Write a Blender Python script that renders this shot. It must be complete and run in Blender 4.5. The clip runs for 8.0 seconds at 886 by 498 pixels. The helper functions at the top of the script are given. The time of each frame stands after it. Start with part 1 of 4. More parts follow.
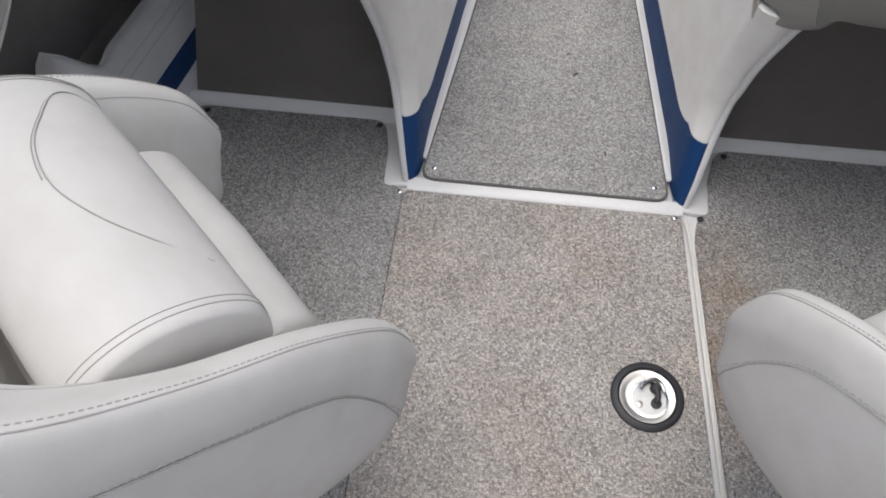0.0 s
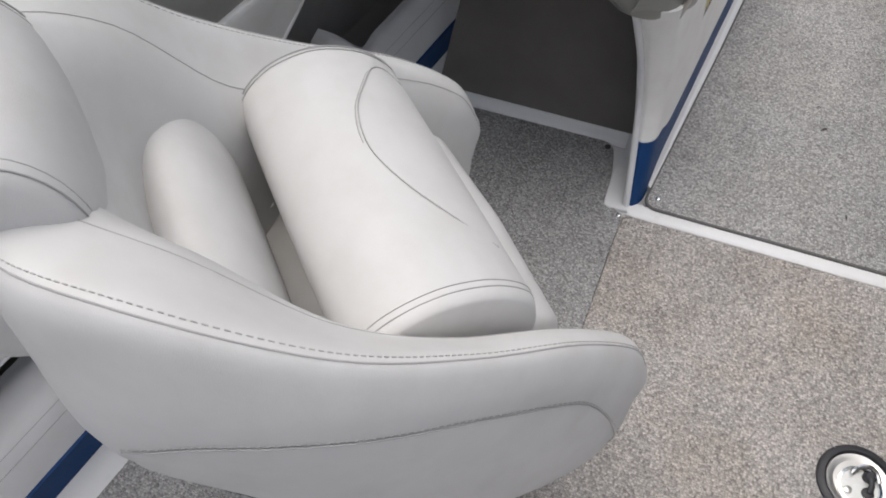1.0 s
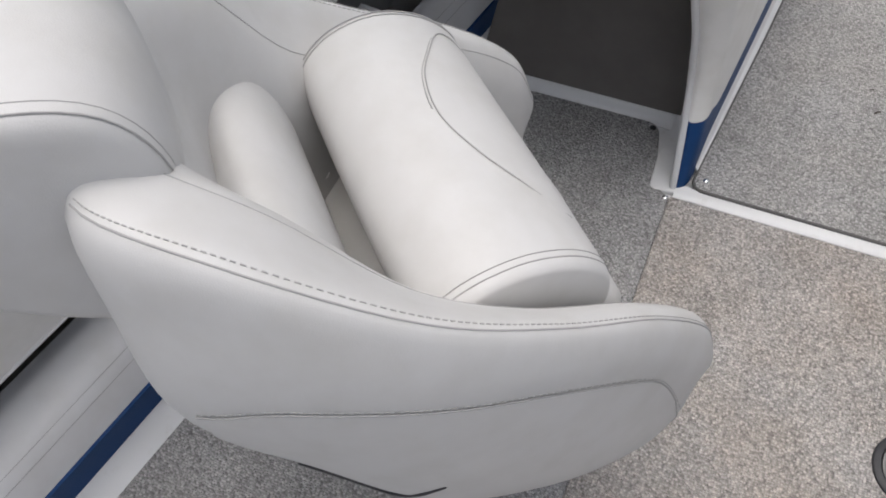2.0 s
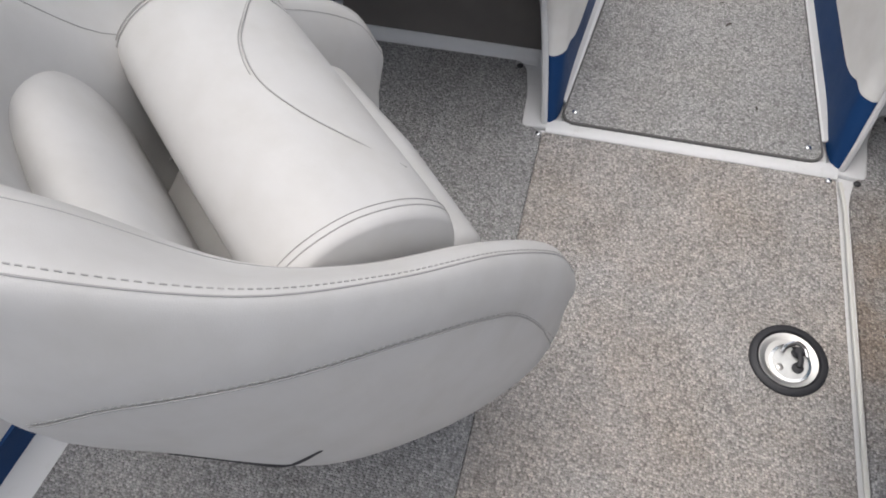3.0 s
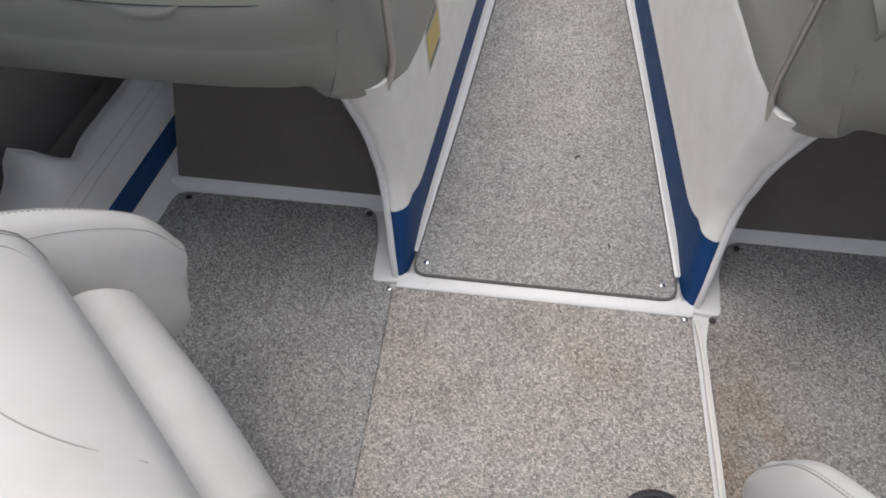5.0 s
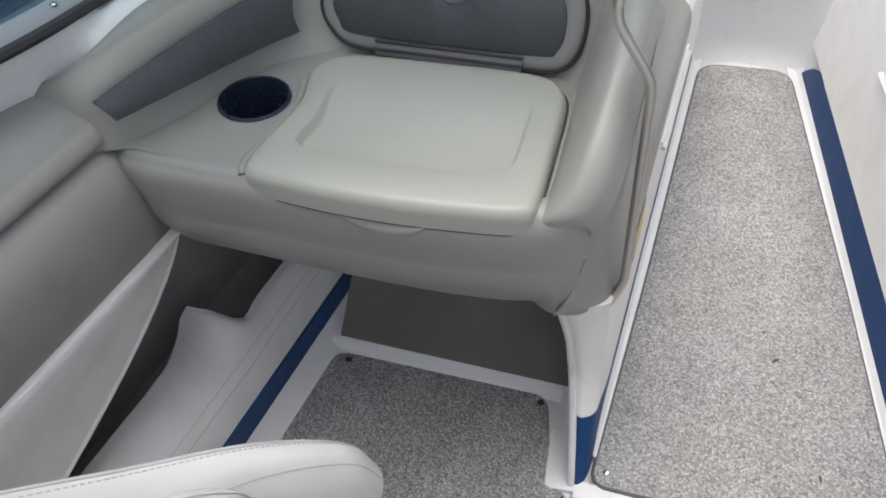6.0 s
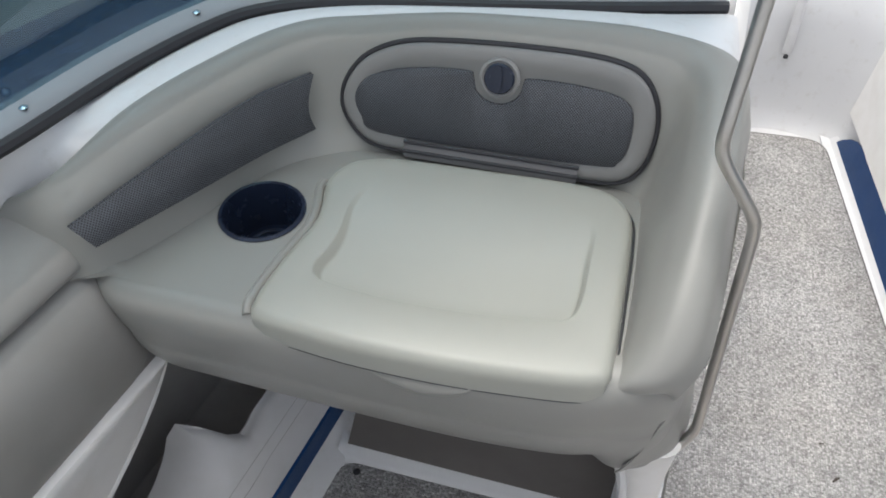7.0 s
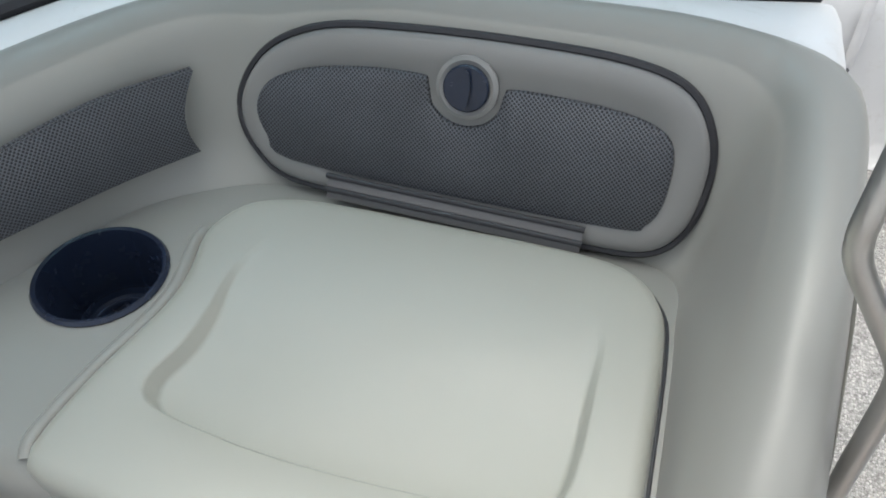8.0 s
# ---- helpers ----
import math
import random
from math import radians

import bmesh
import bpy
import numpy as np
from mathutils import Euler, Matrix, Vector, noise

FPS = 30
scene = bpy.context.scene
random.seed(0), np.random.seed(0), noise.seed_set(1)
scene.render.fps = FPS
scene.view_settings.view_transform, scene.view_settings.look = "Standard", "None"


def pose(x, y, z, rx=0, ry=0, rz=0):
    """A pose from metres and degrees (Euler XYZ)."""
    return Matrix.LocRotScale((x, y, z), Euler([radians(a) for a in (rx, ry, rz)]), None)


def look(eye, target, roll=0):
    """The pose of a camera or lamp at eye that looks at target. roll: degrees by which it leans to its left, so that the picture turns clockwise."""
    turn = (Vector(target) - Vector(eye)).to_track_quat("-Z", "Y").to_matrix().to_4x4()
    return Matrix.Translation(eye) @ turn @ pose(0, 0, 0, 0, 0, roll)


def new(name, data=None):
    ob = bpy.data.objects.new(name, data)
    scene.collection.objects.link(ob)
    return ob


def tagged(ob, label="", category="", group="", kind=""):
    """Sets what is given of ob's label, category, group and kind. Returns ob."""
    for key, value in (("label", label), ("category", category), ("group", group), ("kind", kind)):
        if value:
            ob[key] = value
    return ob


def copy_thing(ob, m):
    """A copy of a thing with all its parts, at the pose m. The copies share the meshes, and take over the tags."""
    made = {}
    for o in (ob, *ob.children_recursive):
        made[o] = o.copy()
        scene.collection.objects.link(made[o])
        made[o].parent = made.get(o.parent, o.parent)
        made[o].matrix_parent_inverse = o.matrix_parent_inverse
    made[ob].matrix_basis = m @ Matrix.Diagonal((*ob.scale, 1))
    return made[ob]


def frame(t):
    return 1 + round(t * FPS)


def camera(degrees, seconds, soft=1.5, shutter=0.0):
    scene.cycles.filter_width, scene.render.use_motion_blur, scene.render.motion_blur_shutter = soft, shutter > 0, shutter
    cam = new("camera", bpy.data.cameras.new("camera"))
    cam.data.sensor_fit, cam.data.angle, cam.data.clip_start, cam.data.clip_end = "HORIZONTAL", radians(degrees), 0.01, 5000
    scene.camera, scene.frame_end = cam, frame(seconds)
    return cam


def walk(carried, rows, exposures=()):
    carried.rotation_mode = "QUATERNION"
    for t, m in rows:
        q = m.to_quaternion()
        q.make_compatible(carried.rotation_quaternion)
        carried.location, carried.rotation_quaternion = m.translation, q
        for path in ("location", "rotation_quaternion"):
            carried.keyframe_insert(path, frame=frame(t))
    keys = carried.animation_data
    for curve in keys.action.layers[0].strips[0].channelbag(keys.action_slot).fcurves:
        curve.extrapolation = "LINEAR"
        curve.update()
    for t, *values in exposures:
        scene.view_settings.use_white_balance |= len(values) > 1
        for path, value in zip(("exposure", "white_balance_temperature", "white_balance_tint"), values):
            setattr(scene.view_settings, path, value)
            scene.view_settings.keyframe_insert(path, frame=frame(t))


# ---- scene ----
cam = camera(64.3, 8.0, 1.8)
PATH = [
    (0, (-0.079, 0.151, 1.15), (-0.215, 1.215, -0.538), -0.3),
    (0.5, (-0.155, 0.122, 1.152), (-0.531, 1.164, -0.513), -3.9),
    (1, (-0.205, 0.096, 1.16), (-0.733, 1.097, -0.489), -5.7),
    (1.2, (-0.221, 0.086, 1.163), (-0.786, 1.068, -0.485), -6.2),
    (2.3, (-0.258, 0.068, 1.129), (-0.797, 1.01, -0.552), -7.0),
    (2.5, (-0.236, 0.072, 1.135), (-0.734, 1.002, -0.564), -7.5),
    (3, (-0.176, 0.095, 1.127), (-0.515, 1.03, -0.608), -6.4),
    (3.5, (-0.089, 0.12, 1.129), (-0.263, 1.044, -0.637), -4.1),
    (4, (-0.044, 0.145, 1.135), (-0.082, 1.077, -0.633), -1.0),
    (4.2, (-0.041, 0.177, 1.136), (-0.039, 1.121, -0.627), 0.6),
    (5.3, (-0.109, 0.374, 1.157), (-0.381, 1.553, -0.436), -2.2),
    (5.5, (-0.162, 0.406, 1.163), (-0.493, 1.61, -0.4), -2.6),
    (6, (-0.298, 0.491, 1.185), (-0.715, 1.762, -0.302), -3.2),
    (6.5, (-0.39, 0.564, 1.182), (-0.8, 1.886, -0.261), -2.6),
    (7, (-0.403, 0.654, 1.166), (-0.808, 1.99, -0.266), -1.7),
    (7.5, (-0.411, 0.8, 1.113), (-0.855, 2.117, -0.325), -1.9),
    (8, (-0.413, 0.899, 1.021), (-0.859, 2.225, -0.408), -0.5),
]
walk(cam, [(t, look(eye, target, roll)) for t, eye, target, roll in PATH], [(0.0, 0.38, 6500, 10), (4.2, 0.33, 6500, 10), (5.4, 0.54, 6500, 10), (6.5, 0.98, 6500, 9), (7.5, 0.93, 6470, 7), (8.0, 1.04, 6450, 6)])

# ---- light ----
world = bpy.data.worlds.new("sky")
scene.world = world
world.use_nodes = True
_n = world.node_tree.nodes
_bg = _n["Background"]
_sky = _n.new("ShaderNodeTexSky")
_sky.sky_type = "NISHITA"
_sky.sun_disc = False
_sky.sun_elevation, _sky.sun_rotation = radians(80), radians(300)
_sky.air_density, _sky.dust_density, _sky.ozone_density = 0.8, 4.5, 0.9
_grey = _n.new("ShaderNodeHueSaturation")
_grey.inputs["Saturation"].default_value = 0.45
world.node_tree.links.new(_sky.outputs[0], _grey.inputs["Color"])
world.node_tree.links.new(_grey.outputs[0], _bg.inputs[0])
_bg.inputs[1].default_value = 0.15
_sun = bpy.data.lights.new("sun", "SUN")
_sun.energy, _sun.angle, _sun.color = 0.64, radians(66), (1.0, 0.975, 0.945)
new("sun", _sun).matrix_world = pose(0, 0, 8, -5, -5, 0)


# ---- materials ----
class Mat:
    """A small node-tree builder round one Principled BSDF."""

    def __init__(self, name, colour, rough=0.5, metal=0.0):
        self.m = bpy.data.materials.new(name)
        self.m.use_nodes = True
        self.t = self.m.node_tree
        self.b = self.t.nodes["Principled BSDF"]
        self.b.inputs["Base Color"].default_value = (*colour, 1)
        self.b.inputs["Roughness"].default_value = rough
        self.b.inputs["Metallic"].default_value = metal
        self.colour = colour
        self.co = self.t.nodes.new("ShaderNodeTexCoord").outputs["Object"]
        self.normal = None

    def node(self, kind, **inputs):
        n = self.t.nodes.new(kind)
        for k, v in inputs.items():
            n.inputs[k.replace("_", " ")].default_value = v
        return n

    def link(self, a, b):
        self.t.links.new(a, b)

    def noise(self, scale, detail=3.0, rough=0.55):
        n = self.node("ShaderNodeTexNoise", Scale=scale, Detail=detail, Roughness=rough)
        self.link(self.co, n.inputs["Vector"])
        return n.outputs["Fac"]

    def voronoi(self, scale, random_=1.0, out="Distance"):
        n = self.node("ShaderNodeTexVoronoi", Scale=scale, Randomness=random_)
        self.link(self.co, n.inputs["Vector"])
        return n.outputs[out]

    def ramp(self, fac, stops):
        n = self.t.nodes.new("ShaderNodeValToRGB")
        e = n.color_ramp.elements
        while len(e) < len(stops):
            e.new(0.5)
        for k, (p, c) in zip(e, stops):
            k.position, k.color = p, (*c, 1)
        self.link(fac, n.inputs[0])
        return n.outputs[0]

    def mix(self, fac, a, b, mode="MIX"):
        n = self.t.nodes.new("ShaderNodeMix")
        n.data_type, n.blend_type = "RGBA", mode
        for v, s in ((fac, n.inputs[0]), (a, n.inputs[6]), (b, n.inputs[7])):
            if isinstance(v, (int, float)):
                s.default_value = v
            elif isinstance(v, tuple):
                s.default_value = (*v, 1)
            else:
                self.link(v, s)
        return n.outputs[2]

    def base(self, socket):
        self.link(socket, self.b.inputs["Base Color"])
        return self

    def rough(self, fac, lo, hi):
        n = self.node("ShaderNodeMapRange", To_Min=lo, To_Max=hi)
        self.link(fac, n.inputs[0])
        self.link(n.outputs[0], self.b.inputs["Roughness"])
        return self

    def bump(self, fac, strength, distance):
        n = self.node("ShaderNodeBump", Strength=strength, Distance=distance)
        self.link(fac, n.inputs["Height"])
        if self.normal:
            self.link(self.normal, n.inputs["Normal"])
        self.normal = n.outputs[0]
        self.link(self.normal, self.b.inputs["Normal"])
        return self


def vinyl(name, colour, rough=0.42):
    m = Mat(name, colour, rough)
    big, fine = m.noise(5, 4), m.voronoi(900)
    dark = tuple(c * 0.93 for c in colour)
    smudge = m.ramp(m.noise(17, 6), [(0.42, (1, 1, 1)), (0.72, (0.93, 0.925, 0.91))])
    m.base(m.mix(1.0, m.mix(big, dark, colour), smudge, "MULTIPLY"))
    m.rough(m.noise(24, 5), rough - 0.08, rough + 0.12)
    m.bump(fine, 0.16, 0.0006).bump(m.noise(28, 3), 0.12, 0.004)
    return m.m


def gelcoat(name, colour, rough=0.22):
    m = Mat(name, colour, rough)
    dirt = m.ramp(m.noise(38, 8, 0.7), [(0.56, (1, 1, 1)), (0.82, (0.84, 0.82, 0.78))])
    m.base(m.mix(1.0, m.mix(m.noise(3), tuple(c * 0.95 for c in colour), colour), dirt, "MULTIPLY"))
    m.rough(m.noise(30, 6), rough, rough + 0.25)
    m.bump(m.noise(60, 3), 0.05, 0.003)
    return m.m


def carpet(name, dark, light, tint, amount, spill=None):
    """Loop-pile marine carpet: mottled yarns, loops in rows, worn and stained patches."""
    m = Mat(name, light, 0.95)
    loops, yarn = m.voronoi(250, 0.6), m.noise(420, 3, 0.8)
    speck = m.voronoi(250, 0.6, "Color")
    hue = m.node("ShaderNodeSeparateColor")
    m.link(speck, hue.inputs[0])
    mid = tuple(0.4 * a + 0.6 * b for a, b in zip(dark, light))
    colour = m.ramp(hue.outputs[0], [(0.0, dark), (0.22, mid), (0.62, light), (1.0, tuple(min(1, c * 1.45) for c in light))])
    colour = m.mix(0.35, colour, m.ramp(yarn, [(0.35, dark), (0.65, tuple(min(1, c * 1.15) for c in light))]))
    colour = m.mix(0.75, colour, m.mix(1.0, colour, m.ramp(loops, [(0.25, (1, 1, 1)), (0.72, (0.50, 0.50, 0.50))]), "MULTIPLY"))
    stain = m.ramp(m.noise(3.2, 5, 0.62), [(0.38, (0, 0, 0)), (0.68, (1, 1, 1))])
    sc = m.node("ShaderNodeMath")
    sc.operation = "MULTIPLY"
    sc.inputs[1].default_value = amount
    m.link(stain, sc.inputs[0])
    colour = m.mix(sc.outputs[0], colour, tint, "MULTIPLY")
    if spill:
        place = m.node("ShaderNodeMapping", Location=(-spill[0] / 0.16, -spill[1] / 0.30, 0), Scale=(1 / 0.16, 1 / 0.30, 0))
        m.link(m.co, place.inputs[0])
        ball = m.node("ShaderNodeTexGradient")
        ball.gradient_type = "SPHERICAL"
        m.link(place.outputs[0], ball.inputs[0])
        edge = m.mix(1.0, m.ramp(ball.outputs[1], [(0.0, (0, 0, 0)), (0.6, (1, 1, 1))]), m.ramp(m.noise(11, 5), [(0.3, (0.25, 0.25, 0.25)), (0.65, (1, 1, 1))]), "MULTIPLY")
        colour = m.mix(edge, colour, m.mix(1.0, colour, (0.80, 0.66, 0.54), "MULTIPLY"))
    shade = m.ramp(m.noise(9, 4, 0.6), [(0.3, (0.86, 0.86, 0.86)), (0.7, (1.06, 1.06, 1.06))])
    m.base(m.mix(1.0, colour, shade, "MULTIPLY"))
    pit = m.ramp(loops, [(0.0, (1, 1, 1)), (0.75, (0, 0, 0))])
    m.bump(pit, 0.95, 0.0036).bump(yarn, 0.5, 0.0014)
    m.b.inputs["Specular IOR Level"].default_value = 0.1
    return m.m


def perforated(name, colour, hole, along):
    """Perforated sheet; along: the direction in which its rows of holes run, the others standing upright."""
    m = Mat(name, colour, 0.34)
    dot = m.t.nodes.new("ShaderNodeVectorMath")
    dot.operation = "DOT_PRODUCT"
    dot.inputs[1].default_value = along
    m.link(m.co, dot.inputs[0])
    sep, com = m.node("ShaderNodeSeparateXYZ"), m.node("ShaderNodeCombineXYZ")
    m.link(m.co, sep.inputs[0])
    m.link(dot.outputs["Value"], com.inputs[0])
    m.link(sep.outputs[2], com.inputs[1])
    turn = m.node("ShaderNodeMapping", Rotation=(0, 0, radians(45)))
    m.link(com.outputs[0], turn.inputs[0])
    vor = m.node("ShaderNodeTexVoronoi", Scale=440, Randomness=0.0)
    vor.voronoi_dimensions = "2D"
    m.link(turn.outputs[0], vor.inputs["Vector"])
    mask = m.ramp(vor.outputs["Distance"], [(0.28, (1, 1, 1)), (0.40, (0, 0, 0))])
    wear = m.mix(m.noise(26, 5), tuple(c * 0.75 for c in colour), tuple(c * 1.25 for c in colour))
    m.base(m.mix(mask, wear, hole))
    m.bump(vor.outputs["Distance"], 0.7, 0.0012)
    return m.m


def plain(name, colour, rough, metal=0.0, grain=60, depth=0.06):
    m = Mat(name, colour, rough, metal)
    m.base(m.mix(m.noise(grain / 4, 5), tuple(c * 0.86 for c in colour), colour))
    m.rough(m.noise(grain, 4), max(0.02, rough - 0.08), rough + 0.14)
    m.bump(m.noise(grain * 3, 3), depth, 0.002)
    return m.m


def moulded(name, colour, rough):
    """Smooth moulded plastic with a fine leather grain."""
    m = Mat(name, colour, rough)
    m.base(m.mix(m.noise(7, 4), tuple(c * 0.92 for c in colour), colour))
    m.rough(m.noise(5, 2), rough - 0.02, rough + 0.04)
    return m.m


def felt(name, colour):
    """Short needle-felt lining, a little blotched."""
    m = Mat(name, colour, 0.95)
    m.base(m.mix(m.noise(6, 6, 0.65), tuple(c * 0.72 for c in colour), tuple(c * 1.2 for c in colour)))
    m.bump(m.noise(500, 3), 0.4, 0.001)
    m.b.inputs["Specular IOR Level"].default_value = 0.15
    return m.m


VINYL = vinyl("cream_vinyl", (0.62, 0.61, 0.595), 0.52)
CREAM = vinyl("cream_liner_vinyl", (0.86, 0.845, 0.815), 0.38)
GREY_VINYL = vinyl("grey_vinyl", (0.30, 0.29, 0.27), 0.55)
PALE_GREY = vinyl("pale_grey_vinyl", (0.66, 0.655, 0.655), 0.42)
DASH = moulded("dash_plastic", (0.262, 0.259, 0.238), 0.36)
LID = moulded("lid_plastic", (0.338, 0.340, 0.299), 0.38)
DOOR_TRIM = moulded("door_trim_plastic", (0.215, 0.212, 0.205), 0.36)
GRILLE = perforated("perforated_panel", (0.085, 0.09, 0.10), (0.004, 0.004, 0.006), (1, 0, 0))
SPEAKER = perforated("perforated_speaker", (0.085, 0.09, 0.10), (0.004, 0.004, 0.006), (0.47, 0.88, 0))
WHITE = gelcoat("white_gelcoat", (0.70, 0.70, 0.70))
BLUE = vinyl("blue_vinyl", (0.010, 0.052, 0.165), 0.45)
BLUE.node_tree.nodes["Principled BSDF"].inputs["Specular IOR Level"].default_value = 0.2
BLUE_GEL = gelcoat("blue_gelcoat", (0.012, 0.045, 0.11), 0.12)
SIDE_CARPET = carpet("grey_carpet", (0.205, 0.203, 0.202), (0.53, 0.526, 0.526), (0.9, 0.87, 0.83), 0.5)
MID_CARPET = carpet("worn_beige_carpet", (0.255, 0.242, 0.23), (0.645, 0.615, 0.588), (0.94, 0.87, 0.80), 0.9)
MAT_CARPET = carpet("pale_grey_carpet", (0.22, 0.217, 0.212), (0.575, 0.568, 0.558), (0.92, 0.88, 0.83), 0.5)
STAINED_CARPET = carpet("stained_grey_carpet", (0.205, 0.203, 0.202), (0.53, 0.526, 0.526), (0.9, 0.87, 0.83), 0.5, (0.34, 0.74))
KICK = felt("kick_panel_felt", (0.16, 0.148, 0.138))
BINDING = plain("carpet_binding", (0.13, 0.125, 0.12), 0.85)
DARK = felt("pocket_lining", (0.36, 0.35, 0.335))
FRAME_GREY = moulded("grey_frame_paint", (0.30, 0.315, 0.33), 0.4)
BLACK = plain("black_rubber", (0.022, 0.022, 0.026), 0.5)
NAVY = plain("navy_plastic", (0.012, 0.018, 0.035), 0.22)
STEEL = plain("brushed_steel", (0.60, 0.585, 0.56), 0.34, 1.0, 120, 0.04)
CHROME = plain("chrome", (0.78, 0.78, 0.78), 0.12, 1.0, 200, 0.02)
HINGE = plain("hinge_plastic", (0.15, 0.145, 0.145), 0.45)
THREAD = plain("grey_thread", (0.42, 0.41, 0.40), 0.8)
PIPING = vinyl("white_piping", (0.78, 0.77, 0.75), 0.35)
LATCH_WHITE = plain("latch_plate", (0.72, 0.72, 0.70), 0.25)
YELLOW = plain("yellow_sticker", (0.62, 0.49, 0.16), 0.4)
STICKER = plain("sticker_paper", (0.66, 0.65, 0.60), 0.4)
INK = plain("sticker_ink", (0.06, 0.06, 0.06), 0.5)
LEAF = plain("dead_leaf", (0.05, 0.04, 0.03), 0.8)
GLASS = bpy.data.materials.new("tinted_glass")
GLASS.use_nodes = True
_g = GLASS.node_tree.nodes["Principled BSDF"]
_g.inputs["Base Color"].default_value = (0.10, 0.18, 0.235, 1)
_g.inputs["Roughness"].default_value = 0.03
_g.inputs["Transmission Weight"].default_value = 1.0
_g.inputs["IOR"].default_value = 1.3
GROUND = plain("yard_gravel", (0.25, 0.24, 0.22), 0.9, 0, 8, 0.5)


# ---- mesh tools ----
def thing(name, label, category, where=(0, 0, 0), turn=0.0, group="", kind=""):
    ob = new(name)
    ob.empty_display_size = 0.05
    ob.matrix_basis = pose(*where, 0, 0, turn)
    return tagged(ob, label, category, group, kind)


def part(name, bm, material, parent=None, label="", smooth=True):
    """Links a bmesh as one mesh object, under a thing or a part."""
    me = bpy.data.meshes.new(name)
    bmesh.ops.recalc_face_normals(bm, faces=bm.faces)
    for f in bm.faces:
        f.smooth = smooth
    bm.to_mesh(me)
    bm.free()
    if smooth:
        me.set_sharp_from_angle(angle=radians(42))
    me.materials.append(material)
    ob = new(name, me)
    ob.parent = parent
    if label:
        ob["label"] = label
    return ob


def spline(pts, n, closed=False):
    """A Catmull-Rom curve through the points, n steps a span."""
    p = [np.array(q, float) for q in pts]
    m, out = len(p), []
    for i in range(m if closed else m - 1):
        if closed:
            a, b, c, d = p[i - 1], p[i], p[(i + 1) % m], p[(i + 2) % m]
        else:
            b, c = p[i], p[i + 1]
            a, d = p[i - 1] if i else 2 * b - c, p[i + 2] if i + 2 < m else 2 * c - b
        for k in range(n):
            t = k / n
            out.append(0.5 * (2 * b + (c - a) * t + (2 * a - 5 * b + 4 * c - d) * t * t + (3 * b - a - 3 * c + d) * t**3))
    if not closed:
        out.append(p[-1])
    return out


def grid(rows, round_rows=False, round_cols=False, cap=False):
    """A surface over rows of points; round: the rows, or each row, close on themselves. cap: fans on the first and last row."""
    bm = bmesh.new()
    v = [[bm.verts.new(p) for p in r] for r in rows]
    h, w = len(v), len(v[0])
    for i in range(h if round_rows else h - 1):
        for j in range(w if round_cols else w - 1):
            q = (v[i][j], v[i][(j + 1) % w], v[(i + 1) % h][(j + 1) % w], v[(i + 1) % h][j])
            if len(set(q)) == 4:
                bm.faces.new(q)
    if cap:
        for r in (v[0], v[-1]):
            c = bm.verts.new(sum((x.co for x in r), Vector()) / w)
            for j in range(w):
                bm.faces.new((r[j], r[(j + 1) % w], c))
    return bm


def skin(sections, n=6, m=4, closed=True):
    """Dense rows through control sections, smooth both ways."""
    dense = [spline(s, m, closed) for s in sections]
    cols = [spline([d[k] for d in dense], n) for k in range(len(dense[0]))]
    return [[c[i] for c in cols] for i in range(len(cols[0]))]


def smooth_section(pts, n):
    """A closed curve through the points whose tangents suit uneven spacing, n steps a span."""
    p = [np.array(q, float) for q in pts]
    m, out = len(p), []
    for i in range(m):
        a, b, c, d = p[i - 1], p[i], p[(i + 1) % m], p[(i + 2) % m]
        d0, d1, d2 = (max(1e-6, np.linalg.norm(v) ** 0.75) for v in (b - a, c - b, d - c))
        t1 = ((b - a) / d0 - (c - a) / (d0 + d1) + (c - b) / d1) * d1
        t2 = ((c - b) / d1 - (d - b) / (d1 + d2) + (d - c) / d2) * d1
        for k in range(n):
            t = k / n
            out.append((2 * t**3 - 3 * t * t + 1) * b + (t**3 - 2 * t * t + t) * t1 + (3 * t * t - 2 * t**3) * c + (t**3 - t * t) * t2)
    return out


def tube(pts, r, sides=10, closed=False, flat=1.0, up=(0, 0, 1)):
    pts = [Vector(p) for p in pts]
    rows, up = [], Vector(up)
    for i, p in enumerate(pts):
        if closed:
            d = pts[(i + 1) % len(pts)] - pts[i - 1]
        else:
            d = pts[min(i + 1, len(pts) - 1)] - pts[max(i - 1, 0)]
        d.normalize()
        side = d.cross(up)
        if side.length < 1e-3:
            side = d.cross(Vector((0, 1, 0)))
        side.normalize()
        top = side.cross(d)
        rows.append([p + side * (r * math.cos(a)) + top * (r * flat * math.sin(a)) for a in (2 * math.pi * k / sides for k in range(sides))])
    return grid(rows, closed, True, cap=not closed)


def slab(outline, z0, z1, edge=0.003, steps=3, hole=None):
    """An upright plate with a rounded upper edge, over an outline in the plan."""
    rows = [[(x, y, z0) for x, y in outline]]
    for k in range(steps + 1):
        a = math.pi / 2 * k / steps
        inner = shrink(outline, edge * (1 - math.cos(a)))
        rows.append([(x, y, z1 - edge + edge * math.sin(a)) for x, y in inner])
    bm = grid(rows, False, True)
    bm.verts.ensure_lookup_table()
    w = len(outline)
    last = [bm.verts[len(rows) * w - w + j] for j in range(w)]
    bm.faces.new(last)
    return bm


